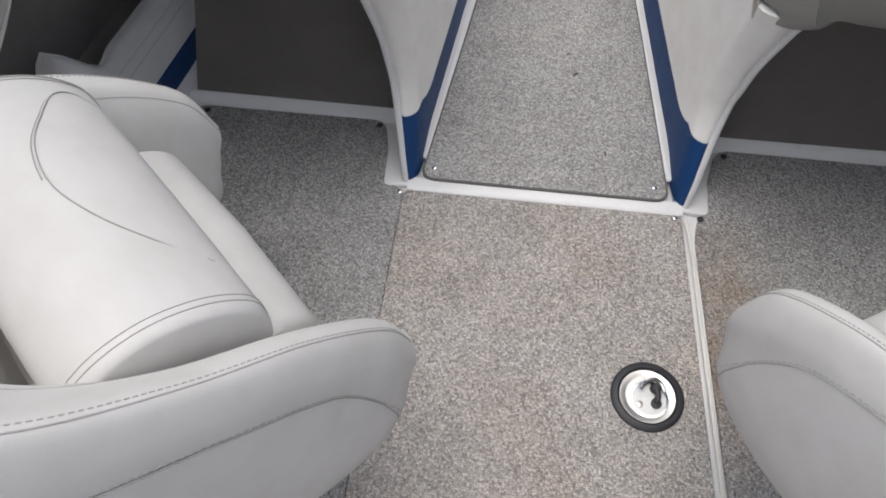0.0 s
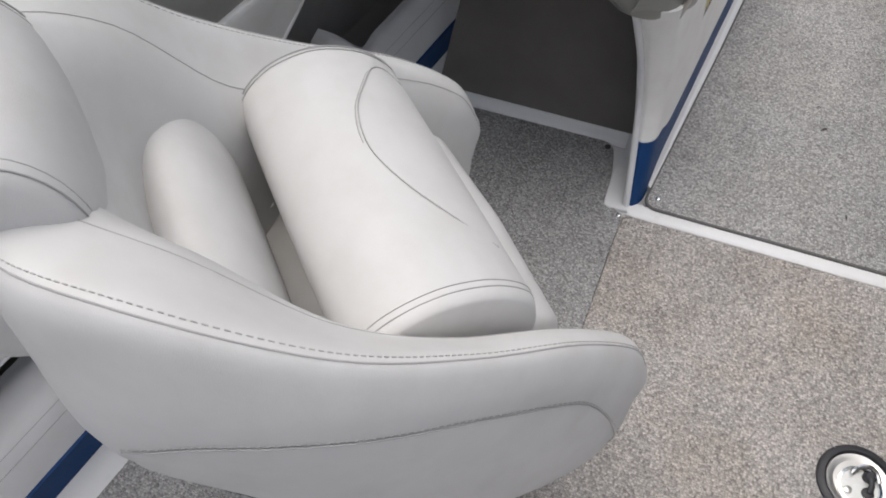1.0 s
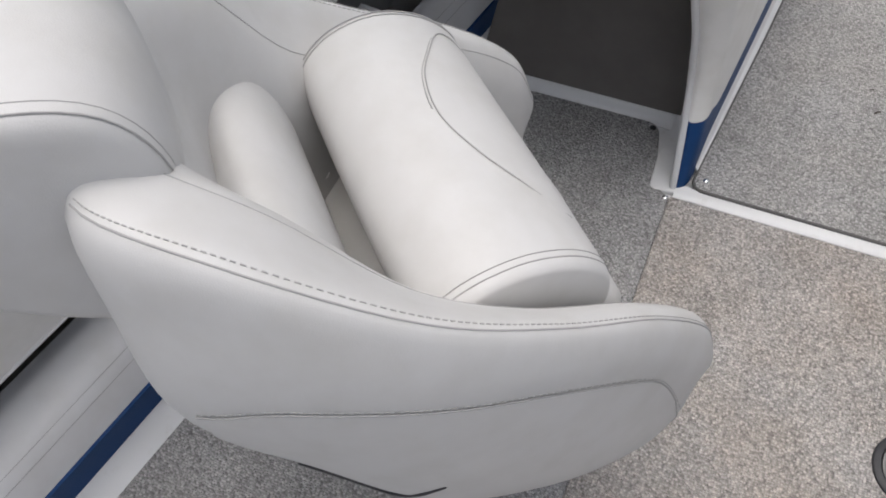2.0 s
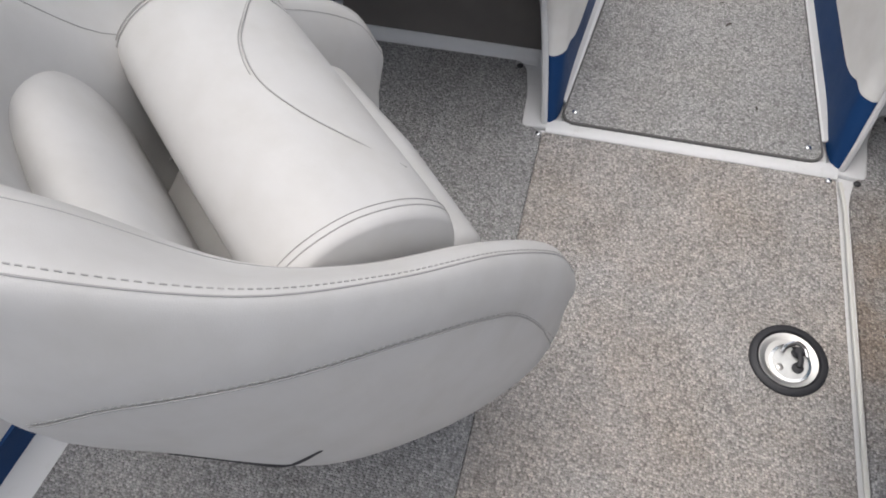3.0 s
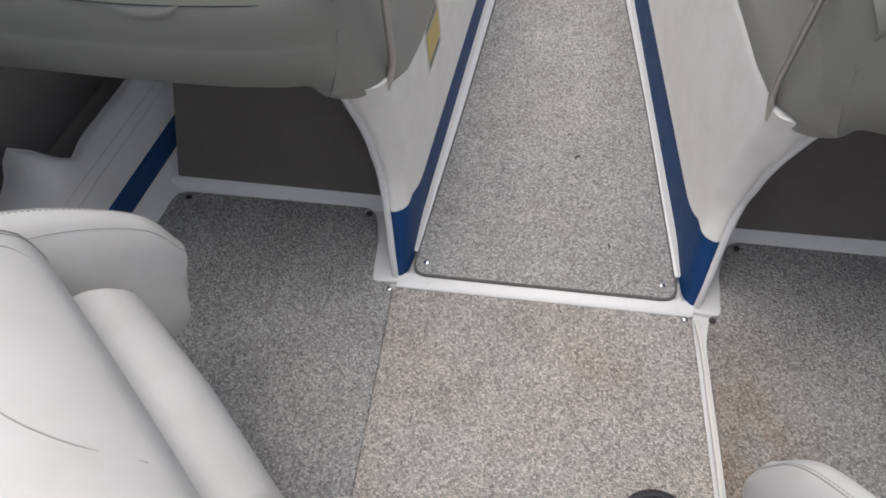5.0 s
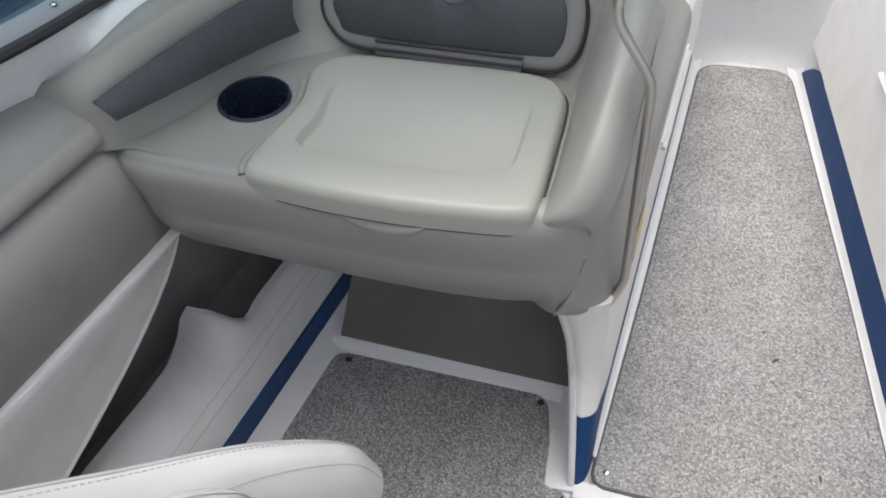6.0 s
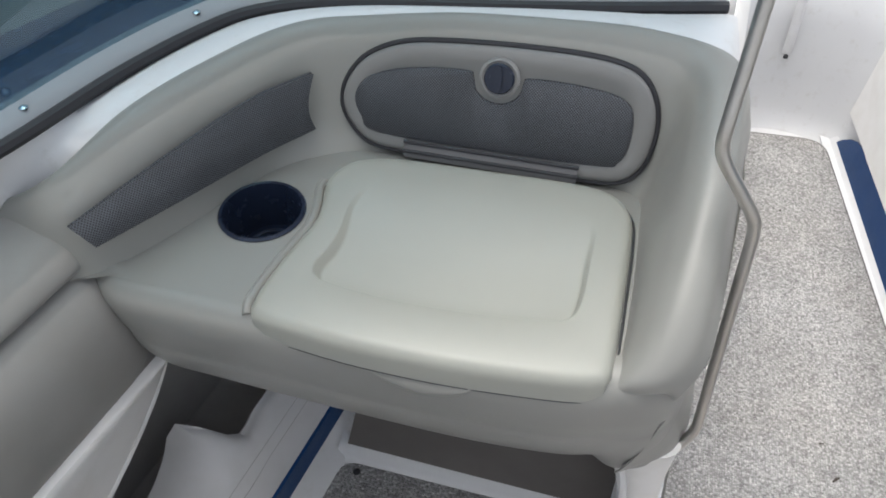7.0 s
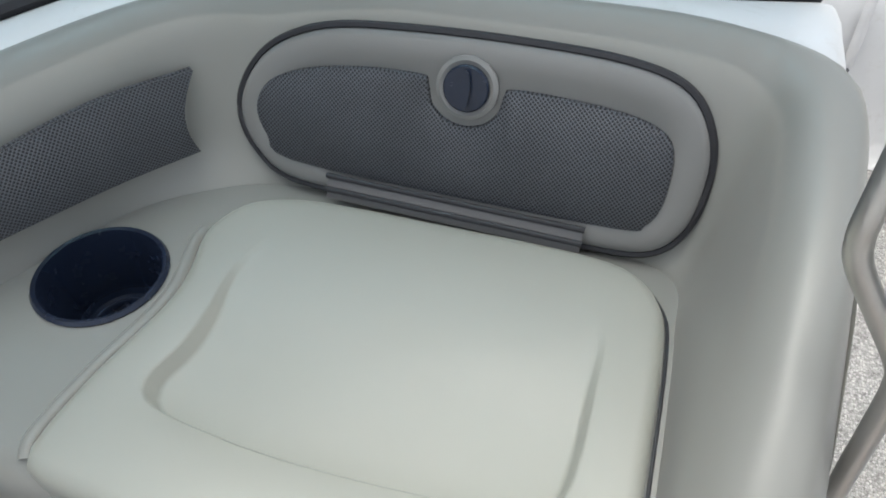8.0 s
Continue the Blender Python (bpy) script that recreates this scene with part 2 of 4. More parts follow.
def shrink(outline, d):
    """The outline moved inwards by d."""
    p = [np.array(q, float) for q in outline]
    area = sum(p[i - 1][0] * q[1] - q[0] * p[i - 1][1] for i, q in enumerate(p))
    s, out = (1 if area > 0 else -1), []
    for i in range(len(p)):
        t = p[(i + 1) % len(p)] - p[i - 1]
        t /= max(1e-9, np.linalg.norm(t))
        out.append(p[i] + d * s * np.array((-t[1], t[0])))
    return out


def rounded(corners, r, n=6):
    """An outline whose corners are rounded; r: one radius or one for each corner."""
    out, m = [], len(corners)
    for i in range(m):
        p = np.array(corners[i], float)
        a, b = np.array(corners[i - 1], float) - p, np.array(corners[(i + 1) % m], float) - p
        rr = r[i] if isinstance(r, (list, tuple)) else r
        a, b = a / np.linalg.norm(a), b / np.linalg.norm(b)
        for k in range(n + 1):
            t = k / n
            out.append((p + a * rr * (1 - t) ** 2 + b * rr * t**2))
    return [(float(q[0]), float(q[1])) for q in out]


def disc(x, y, profile, sides=32):
    """A turned shape about an upright axis at x, y; profile: (radius, z) from the rim inwards or outwards."""
    rows = [[(x + r * math.cos(2 * math.pi * k / sides), y + r * math.sin(2 * math.pi * k / sides), z) for k in range(sides)] for r, z in profile]
    return grid(rows, False, True, cap=True)


def turned(x, y, profile, sides=40):
    """As disc, but open at its first ring."""
    rows = [[(x + r * math.cos(2 * math.pi * k / sides), y + r * math.sin(2 * math.pi * k / sides), z) for k in range(sides)] for r, z in profile]
    rows.append([(x, y, profile[-1][1])] * sides)
    bm = grid(rows, False, True)
    bmesh.ops.remove_doubles(bm, verts=bm.verts, dist=1e-6)
    return bm


def box(x0, x1, y0, y1, z0, z1, bevel=0.0):
    bm = bmesh.new()
    bmesh.ops.create_cube(bm, size=1, matrix=Matrix.LocRotScale(((x0 + x1) / 2, (y0 + y1) / 2, (z0 + z1) / 2), None, (x1 - x0, y1 - y0, z1 - z0)))
    if bevel:
        bmesh.ops.bevel(bm, geom=bm.edges[:], offset=bevel, segments=2, profile=0.5, affect="EDGES")
    return bm


def sheet(rows, thick, away):
    """A surface given a thickness towards a direction."""
    bm = grid(rows)
    bmesh.ops.recalc_face_normals(bm, faces=bm.faces)
    got = bmesh.ops.solidify(bm, geom=bm.faces[:], thickness=thick)
    return bm


# ---- structure: sole, carpets, liners ----
ground = part("ground", box(-60, 60, -60, 60, -0.9, -0.8), GROUND)
tagged(ground, "plain grey gravel yard under the boat", "ground", kind="structure")

sole = part("floor", box(-1.25, 1.25, -1.9, 2.75, -0.06, -0.004), WHITE)
tagged(sole, "white moulded gelcoat cockpit sole", "floor", kind="structure")


def port_edge(y):
    return -0.762 - 0.147 * (1.19 - y)


def flat_carpet(name, outline, z1, material, label, binding=True):
    ob = part(name, slab(outline, -0.004, z1, 0.004), material)
    tagged(ob, label, "carpet", kind="structure")
    if binding:
        part("binding", tube([(x, y, z1 - 0.0045) for x, y in shrink(outline, 0.0005)], 0.0042, 6, True), BINDING, ob, "dark stitched edge binding")
    return ob


flat_carpet("carpet_port", rounded([(-0.2730, -1.6), (-0.2683, 1.006), (-0.30, 1.022), (-0.335, 1.19), (port_edge(1.188), 1.188), (port_edge(-1.6), -1.6)], [0.002, 0.01, 0.02, 0.03, 0.03, 0.002]), 0.004, SIDE_CARPET, "grey loop-pile carpet beside the port seat", False)
flat_carpet("carpet_middle", rounded([(-0.2728, -1.6), (-0.268, 1.008), (0.289, 1.008), (0.399, -1.6)], [0.002, 0.006, 0.012, 0.002]), 0.004, MID_CARPET, "worn beige-grey carpet on the middle hatch", False)
flat_carpet("carpet_starboard", rounded([(0.413, -1.6), (0.312, 0.965), (0.37, 1.19), (-port_edge(1.188) + 0.03, 1.188), (-port_edge(-1.6) + 0.03, -1.6)], [0.002, 0.03, 0.03, 0.03, 0.002]), 0.004, STAINED_CARPET, "grey loop-pile carpet with a brown stain beside the starboard seat", False)
mat_outline = rounded([(-0.236, 1.034), (-0.184, 1.513), (-0.105, 2.355), (0.135, 2.365), (0.219, 1.545), (0.262, 1.034)], [0.03, 0.05, 0.06, 0.06, 0.05, 0.03])
flat_carpet("carpet_walkway", mat_outline, 0.015, MAT_CARPET, "pale grey carpet runner in the walkway to the bow")

hatch_trim = part("trim_hatch", tube(spline([(0.296, 1.0, 0.003), (0.304, 0.92, 0.003), (0.311, 0.74, 0.003), (0.327, 0.37, 0.003), (0.405, -1.6, 0.003)], 8), 0.0042, 8, flat=0.8), STICKER)
tagged(hatch_trim, "white plastic edge strip along the hatch", "trim", kind="structure")
sill = part("trim_threshold", sheet(skin([[(-0.262, 1.0105, -0.003), (-0.262, 1.012, 0.004), (-0.262, 1.036, 0.006)], [(0.29, 1.0105, -0.003), (0.29, 1.012, 0.004), (0.29, 1.036, 0.006)]], 6, 4, False), 0.004, 1), WHITE)
tagged(sill, "white gelcoat threshold lip before the walkway", "sill", kind="structure")


# walkway walls, a cream upholstered panel over a blue one, both sides
def walkway_wall(s, name):
    wall = thing(name, "cream vinyl walkway wall over a blue base band", "wall", kind="structure")
    sh = 0.03 if s > 0 else 0.0
    hs = [0, 0.05, 0.10, 0.15, 0.20, 0.30, 0.40, 0.445, 0.52]
    rim_x = [0.266, 0.272, 0.280, 0.289, 0.297, 0.310, 0.330, 0.344, 0.35]
    rim_y = [1.032, 1.050, 1.080, 1.110, 1.126, 1.122, 1.10, 1.082, 1.08]

    def plan(z):
        """The wall in the plan at one height: from its free edge round the nose and along the walkway."""
        xr, yr = float(np.interp(z, hs, rim_x)), float(np.interp(z, hs, rim_y))
        xf = 0.243 + 0.06 * z
        pts = [(xr - 0.004, yr + 0.002), (xr - 0.4 * (xr - xf) + 0.001, yr - 0.004), (xf + 0.004, yr + 0.010), (xf - 0.002, yr + 0.045)]
        pts += [(xf - 0.088 * (y - 1.10), y) for y in np.linspace(yr + 0.14, 2.36, 9)]
        return [(s * (q[0] + sh), q[1], z) for q in spline(pts, 4)]

    levels = np.linspace(0.0, 0.43, 44)
    plans = [plan(z) for z in levels]

    def along(i, z):
        """The wall at one step of its plan and any height."""
        q = min(len(levels) - 2, max(0, int(z / 0.01)))
        f = (z - levels[q]) / (levels[q + 1] - levels[q])
        return tuple(np.array(plans[q][i]) * (1 - f) + np.array(plans[q + 1][i]) * f)

    # the band's upper edge: high round the nose, sweeping down to the walkway, and dying out towards the bow
    n = len(plans[0])
    crest = [0.108 + 0.022 * max(0.0, 1 - max(0.0, plans[12][i][1] - 1.135) / 0.09) ** 2 for i in range(n)]
    fade = [1 - 0.93 * max(0.0, (plans[0][i][1] - 2.20) / 0.16) ** 2 for i in range(n)]
    band = [[along(i, 0.008 + (crest[i] - 0.010) * k * fade[i]) for i in range(n)] for k in np.linspace(0, 1, 8)]
    part("base_band", sheet(band, 0.003, s), BLUE, wall, "dark blue vinyl base band")
    cream = [[along(i, crest[i] + (0.425 - crest[i]) * k) for i in range(n)] for k in np.linspace(0, 1, 16)]
    cream.append([(s * max(abs(x), 0.292 + sh - 0.088 * max(0, y - 1.15)), y, 0.462) if y > 1.165 else (s * max(abs(x), 0.315 + sh), max(y, 1.095), 0.430) for x, y, z in cream[-1]])
    part("upper_panel", sheet(cream, 0.004, s), CREAM, wall, "cream vinyl panel")
    edge = [(s * (float(np.interp(z, hs, rim_x)) + sh + 0.001), float(np.interp(z, hs, rim_y)) - 0.003, z) for z in np.linspace(0.0, 0.445, 12)]
    part("edge_moulding", tube(spline(edge, 3), 0.0072, 8), WHITE, wall, "rounded white edge moulding")
    seam = [(p[0] - s * 0.0005, p[1] - 0.0005, p[2]) for p in (along(i, crest[i] - 0.001) for i in range(n))]
    part("piping", tube([q for q in seam if q[1] < 2.2], 0.0038, 6), PIPING, wall, "thin white piping")
    for y, z in ((1.22, 0.085), (1.235, 0.075), (1.62, 0.08)):
        x0 = s * (0.242 + 0.06 * z + sh - 0.088 * (y - 1.10)) - s * 0.0012
        part("scuff", sheet([[(x0, y, z), (x0 + s * 0.0008, y + 0.012, z + 0.002)], [(x0, y + 0.002, z + 0.003), (x0 + s * 0.0008, y + 0.010, z + 0.006)]], 0.0006, 1), WHITE, wall, "pale scuff in the blue vinyl")
    # slanting groove where the bow door stows
    ends = [np.array((s * (0.243 + 0.06 * z + sh - 0.088 * (y - 1.10)) - s * 0.001, y, z)) for y, z in ((1.942, 0.301), (1.602, 0.295))]
    groove = part("door_groove", tube(ends, 0.013, 8, flat=0.35), STICKER, wall, "beige groove for the bow door")
    for dz in (-0.015, 0.016):
        part("groove_lip", tube([p + np.array((0, -dz * 0.5, dz)) for p in ends], 0.005, 8), PIPING, groove, "rounded white lip")
    foot = rounded([(s * (0.243 + sh), 1.018), (s * (0.312 + sh), 1.012), (s * (0.318 + sh), 1.13), (s * (0.25 + sh), 1.13)], 0.016)
    part("foot", slab(foot, -0.004, 0.006, 0.004), WHITE, wall, "white moulded foot")
    strip = [[(s * (0.214 + sh - 0.088 * (y - 1.10)), y, 0.006), (s * (0.236 + sh - 0.088 * (y - 1.10)), y, 0.010), (s * (0.250 + sh - 0.088 * (y - 1.10)), y, 0.03)] for y in np.linspace(1.085, 2.4, 14)]
    part("kick_strip", sheet(strip, 0.004, 1), WHITE, wall, "white gelcoat strip beside the runner")
    return wall


wall_port = walkway_wall(-1, "wall_walkway_port")
wall_starboard = walkway_wall(1, "wall_walkway_starboard")


# footwell kick panels under both dashes
def footwell(s, name):
    shift = 0.03 if s > 0 else 0.0
    ob = part(name, sheet([[(s * (0.30 + shift), 1.215, 0.024), (s * (0.759 + shift), 1.218, 0.024)], [(s * (0.30 + shift), 1.30, 0.45), (s * (0.668 + shift), 1.303, 0.45)]], 0.01, 1), KICK)
    tagged(ob, "dark grey-brown carpeted kick panel under the dash", "panel", kind="structure")
    lip = skin([[(s * (0.31 + shift), 1.185, -0.002), (s * (0.31 + shift), 1.196, 0.004), (s * (0.31 + shift), 1.206, 0.020), (s * (0.31 + shift), 1.23, 0.026)],
                [(s * (0.775 + shift), 1.185, -0.002), (s * (0.775 + shift), 1.196, 0.004), (s * (0.775 + shift), 1.206, 0.020), (s * (0.775 + shift), 1.23, 0.026)]], 6, 3, False)
    t = part("trim_kick", sheet(lip, 0.003, 1), WHITE)
    tagged(t, "white gelcoat kerb at the foot of the kick panel", "trim", kind="structure")


for s, word in ((-1, "port"), (1, "starboard")):
    ob = part("wall_bulkhead_" + word, box(min(s * 0.74, s * 1.30), max(s * 0.74, s * 1.30), 1.50, 1.523, -0.004, 0.63), DARK)
    tagged(ob, "grey lined bulkhead under the dash", "wall", kind="structure")
footwell(-1, "wall_kick_port")
footwell(1, "wall_kick_starboard")


# cockpit side liner: a profile (outwards from the carpet's edge, height) swept along the side
def side_profile(s, profile, y0, y1, n=16, m=4, shift=0.0, nose=0.0):
    """nose: the length over which the forward end rounds off."""
    secs = []
    ys = list(np.linspace(y0, y1 - nose, n))
    if nose:
        ys += [y1 - nose + nose * math.sin(a) for a in np.linspace(0.2, math.pi / 2, 8)]
    back, mid = max(w for w, z in profile), sum(z for w, z in profile) / len(profile)
    for y in ys:
        x = port_edge(y)
        f = math.sqrt(max(0.0004, 1 - (max(0, y - (y1 - nose)) / nose) ** 2)) if nose else 1
        pts = [(back + (w - back) * f, mid + (z - mid) * f**0.7) for w, z in profile]
        secs.append([(-s * (x - w) * 1.0 + s * shift if s > 0 else (x - w), y + 0.145 * w, z) for w, z in pts])
    dense = [spline(q, m) for q in secs]
    return dense


def side_liner(s, word):
    sh = 0.03 if s > 0 else 0.0
    liner = thing("wall_side_" + word, "moulded white side liner with a blue stripe and grey vinyl padding", "wall", kind="structure")
    part("lower_strip", sheet(side_profile(s, [(-0.002, -0.004), (0.02, 0.012), (0.04, 0.034)], -1.6, 1.5, 16, 4, sh), 0.006, 1), WHITE, liner, "white gelcoat strip")
    part("stripe", sheet(side_profile(s, [(0.041, 0.034), (0.040, 0.065), (0.037, 0.098)], -1.6, 1.5, 16, 4, sh), 0.006, 1), BLUE, liner, "dark blue stripe")
    pad = []
    for y in [*np.linspace(-1.6, 0.9, 10), *np.linspace(0.95, 1.5, 36)]:
        k = min(1, max(0, (1.085 - y) / 0.05))
        k = k * k * (3 - 2 * k)
        hump = 1.45 * math.exp(-(((y - 1.045) / 0.024) ** 2)) - 0.35 * math.exp(-(((y - 1.095) / 0.022) ** 2))
        w, z = 0.098 + 0.058 * k + 0.020 * math.exp(-(((y - 1.015) / 0.045) ** 2)), 0.188 - 0.010 * k + 0.036 * hump
        x = port_edge(y)
        prof = [(0.036, 0.099), (0.046, 0.128), (0.066, 0.162), (0.5 * (0.066 + w), 0.5 * (0.162 + z) + 0.008), (w, z), (w + 0.012, z - 0.012), (w + 0.014, 0.06)]
        pad.append(spline([(x - a if s < 0 else -(x - a) + sh, y + 0.145 * a, b) for a, b in prof], 4))
    rail = part("rail_pad", sheet(pad, 0.006, 1), PALE_GREY, liner, "pale grey vinyl rail pad")
    for q in (6, 8):
        part("seam", tube([np.array(r[q]) + np.array((0, 0, 0.0004)) for r in pad], 0.0005, 5), THREAD, rail, "fine sewn seam")
    part("pocket_wall", sheet(side_profile(s, [(0.10, 0.045), (0.25, 0.05), (0.27, 0.12), (0.26, 0.32), (0.13, 0.47)], -1.6, 1.5, 16, 3, sh), 0.006, 1), DARK, liner, "dark storage pocket lining")
    # pocket front: a white band that narrows to a point at its forward end
    secs = []
    for y in [*np.linspace(-1.6, 0.6, 8), *np.linspace(0.65, 1.0, 12), *np.linspace(1.01, 1.0575, 10)]:
        k = min(1, max(0.01, (1.058 - y) / 0.38)) ** 0.55
        w0, z0, w1, z1 = 0.096, 0.464, 0.118 + 0.01 * k, 0.464 - 0.225 * k
        x = port_edge(y)
        prof = [(w0 + 0.008, z0 + 0.004), (w0 - 0.004, z0 - 0.003), (w0 + 0.006, z0 - 0.3 * (z0 - z1)), ((w0 + w1) / 2 + 0.004, (z0 + z1) / 2 - 0.01), (w1, z1)]
        secs.append(spline([(x - w if s < 0 else -(x - w) + sh, y + 0.145 * w, z) for w, z in prof], 4))
    band = part("pocket_front", sheet(secs, 0.008, 1), CREAM, liner, "cream vinyl pocket front")
    part("piping", tube([r[-1] for r in secs], 0.004, 6), PIPING, band, "white piping")
    part("side_bolster", sheet(side_profile(s, [(0.12, 0.45), (0.102, 0.47), (0.088, 0.53), (0.086, 0.59), (0.10, 0.632), (0.118, 0.642)], -1.6, 1.045, 14, 5, sh, 0.06), 0.004, 1), GREY_VINYL, liner, "grey vinyl side bolster")
    part("upper_bolster", sheet(side_profile(s, [(0.116, 0.640), (0.105, 0.655), (0.12, 0.682), (0.16, 0.70), (0.20, 0.703)], -1.6, 1.03, 14, 5, sh, 0.03), 0.004, 1), GREY_VINYL, liner, "grey vinyl upper bolster")
    part("gunwale", sheet(side_profile(s, [(0.195, 0.69), (0.205, 0.735), (0.23, 0.765), (0.32, 0.775), (0.40, 0.76), (0.44, 0.6), (0.40, -0.2)], -1.9, 0.62, 16, 4, sh), 0.008, 1), WHITE, liner, "white gelcoat gunwale")
    return liner


liner_port = side_liner(-1, "port")
liner_starboard = side_liner(1, "starboard")

aft = part("wall_aft", sheet([[(-1.35, -1.5, -0.05), (1.38, -1.5, -0.05)], [(-1.35, -1.62, 0.5), (1.38, -1.62, 0.5)], [(-1.35, -1.8, 0.6), (1.38, -1.8, 0.6)]], 0.03, 1), WHITE)
tagged(aft, "plain white moulded aft bulkhead", "wall", kind="structure")


# ---- bow cockpit ----
def bow_wall():
    """The liner that closes the bow well: a rounded U in the plan, rising from the sole."""
    plan = [(-0.175, 1.95), (-0.165, 2.2), (-0.135, 2.36), (-0.05, 2.43), (0.06, 2.435), (0.16, 2.38), (0.20, 2.22), (0.215, 1.95)]
    secs = []
    for z, out in ((-0.004, -0.03), (0.012, -0.012), (0.05, 0.005), (0.14, 0.015), (0.28, 0.04), (0.36, 0.055), (0.385, 0.075), (0.39, 0.16), (0.36, 0.5)):
        row = []
        for x, y in spline(plan, 6):
            d = np.array((x - 0.02, (y - 2.0) * 1.2))
            d /= max(1e-6, np.linalg.norm(d))
            row.append((x + d[0] * out, y + d[1] * out, z))
        secs.append(row)
    return secs


bow = part("wall_bow", sheet(bow_wall(), 0.006, 1), WHITE)
tagged(bow, "white moulded bow liner with a rounded corner", "wall", kind="structure")


def bow_seat(s, name):
    sh = 0.03 if s > 0 else 0.0
    seat = thing(name, "white vinyl bow seat beside the runner", "seat", group="bow seats")
    secs = []
    for y in np.linspace(1.72, 2.33, 12):
        b = 0.258 - 0.088 * (y - 1.03) + sh + 0.012
        e = min(1, (y - 1.70) / 0.06, (2.36 - y) / 0.10) ** 0.5
        secs.append(spline([(s * (b + 0.30), y, 0.14), (s * (b + 0.02), y, 0.135), (s * (b - 0.004), y, 0.16), (s * (b - 0.002), y, 0.14 + 0.12 * e), (s * (b + 0.04), y, 0.14 + 0.19 * e), (s * (b + 0.12), y, 0.14 + 0.215 * e), (s * (b + 0.30), y, 0.14 + 0.22 * e)], 4))
    part("cushion", grid(secs), VINYL, seat, "white vinyl cushion")
    return seat


bow_seat_port = bow_seat(-1, "bow_seat")
bow_seat_starboard = bow_seat(1, "bow_seat")

strap = thing("hanging_strap", "short white webbing strap with a screw on the bow liner", "strap")
part("webbing", tube([(-0.012, 2.475, 0.345), (-0.012, 2.456, 0.275), (-0.012, 2.446, 0.206)], 0.011, 8, flat=0.5), PALE_GREY, strap)
part("screw", disc(-0.012, 2.438, [(0.006, 0.196), (0.006, 0.202), (0.003, 0.205)], 12), BLACK, strap, "dark screw head")


# ---- deck and windshield ----
SEAL = [(-1.13, 0.55), (-1.04, 0.80), (-0.985, 0.93), (-0.943, 1.047), (-0.912, 1.179), (-0.875, 1.28), (-0.83, 1.345), (-0.74, 1.385), (-0.55, 1.42), (-0.42, 1.447), (-0.302, 1.476)]


def deck(s, name):
    sh = 0.03 if s > 0 else 0.0
    rows = []
    base = spline([(x, y) for x, y in SEAL], 5)
    for k, (out, z) in enumerate(((0.040, 0.766), (0.06, 0.766), (0.12, 0.760), (0.30, 0.72), (0.55, 0.60))):
        row = []
        for i, (x, y) in enumerate(base):
            a, b = base[max(i - 1, 0)], base[min(i + 1, len(base) - 1)]
            t = np.array((b[0] - a[0], b[1] - a[1]))
            t /= np.linalg.norm(t)
            px, py = x - t[1] * out, y + t[0] * out
            row.append((px if s < 0 else -px + sh, py, z))
        rows.append(row)
    ob = part(name, sheet(rows, 0.006, 1), BLUE_GEL)
    tagged(ob, "glossy dark blue gelcoat deck outside the windshield", "deck", kind="structure")
    return ob


def coaming(s, name):
    """The white band between the dash's crest and the windshield's seal."""
    sh = 0.03 if s > 0 else 0.0
    crest = spline([(-1.17, 0.55, 0.690), (-1.08, 0.80, 0.690), (-1.02, 0.93, 0.695), (-0.968, 1.03, 0.704), (-0.885, 1.115, 0.757), (-0.840, 1.20, 0.771), (-0.785, 1.295, 0.777), (-0.692, 1.343, 0.784), (-0.55, 1.355, 0.797), (-0.42, 1.356, 0.799), (-0.316, 1.338, 0.792), (-0.276, 1.353, 0.745)], 5)
    outer = spline(SEAL + [(-0.284, 1.482)], 5)
    rim_z = [0.770 if i < len(outer) - 5 else 0.770 - 0.03 * ((i - len(outer) + 6) / 5) ** 2 for i in range(len(outer))]
    rows = []
    for k, up in ((0.0, -0.014), (0.06, -0.006), (0.3, 0.003), (0.65, 0.003), (0.97, -0.004)):
        row = []
        for a, b, zo in zip(crest, outer, rim_z):
            x = a[0] + (b[0] - a[0]) * k
            row.append((x if s < 0 else -x + sh, a[1] + (b[1] - a[1]) * k, a[2] + (zo - a[2]) * k + up))
        rows.append(row)
    ob = part(name, sheet(rows, 0.001, 1), WHITE)
    tagged(ob, "white gelcoat coaming under the windshield", "coaming", kind="structure")


coaming(-1, "trim_coaming_port")
coaming(1, "trim_coaming_starboard")
deck_port = deck(-1, "deck_port")
deck_starboard = deck(1, "deck_starboard")


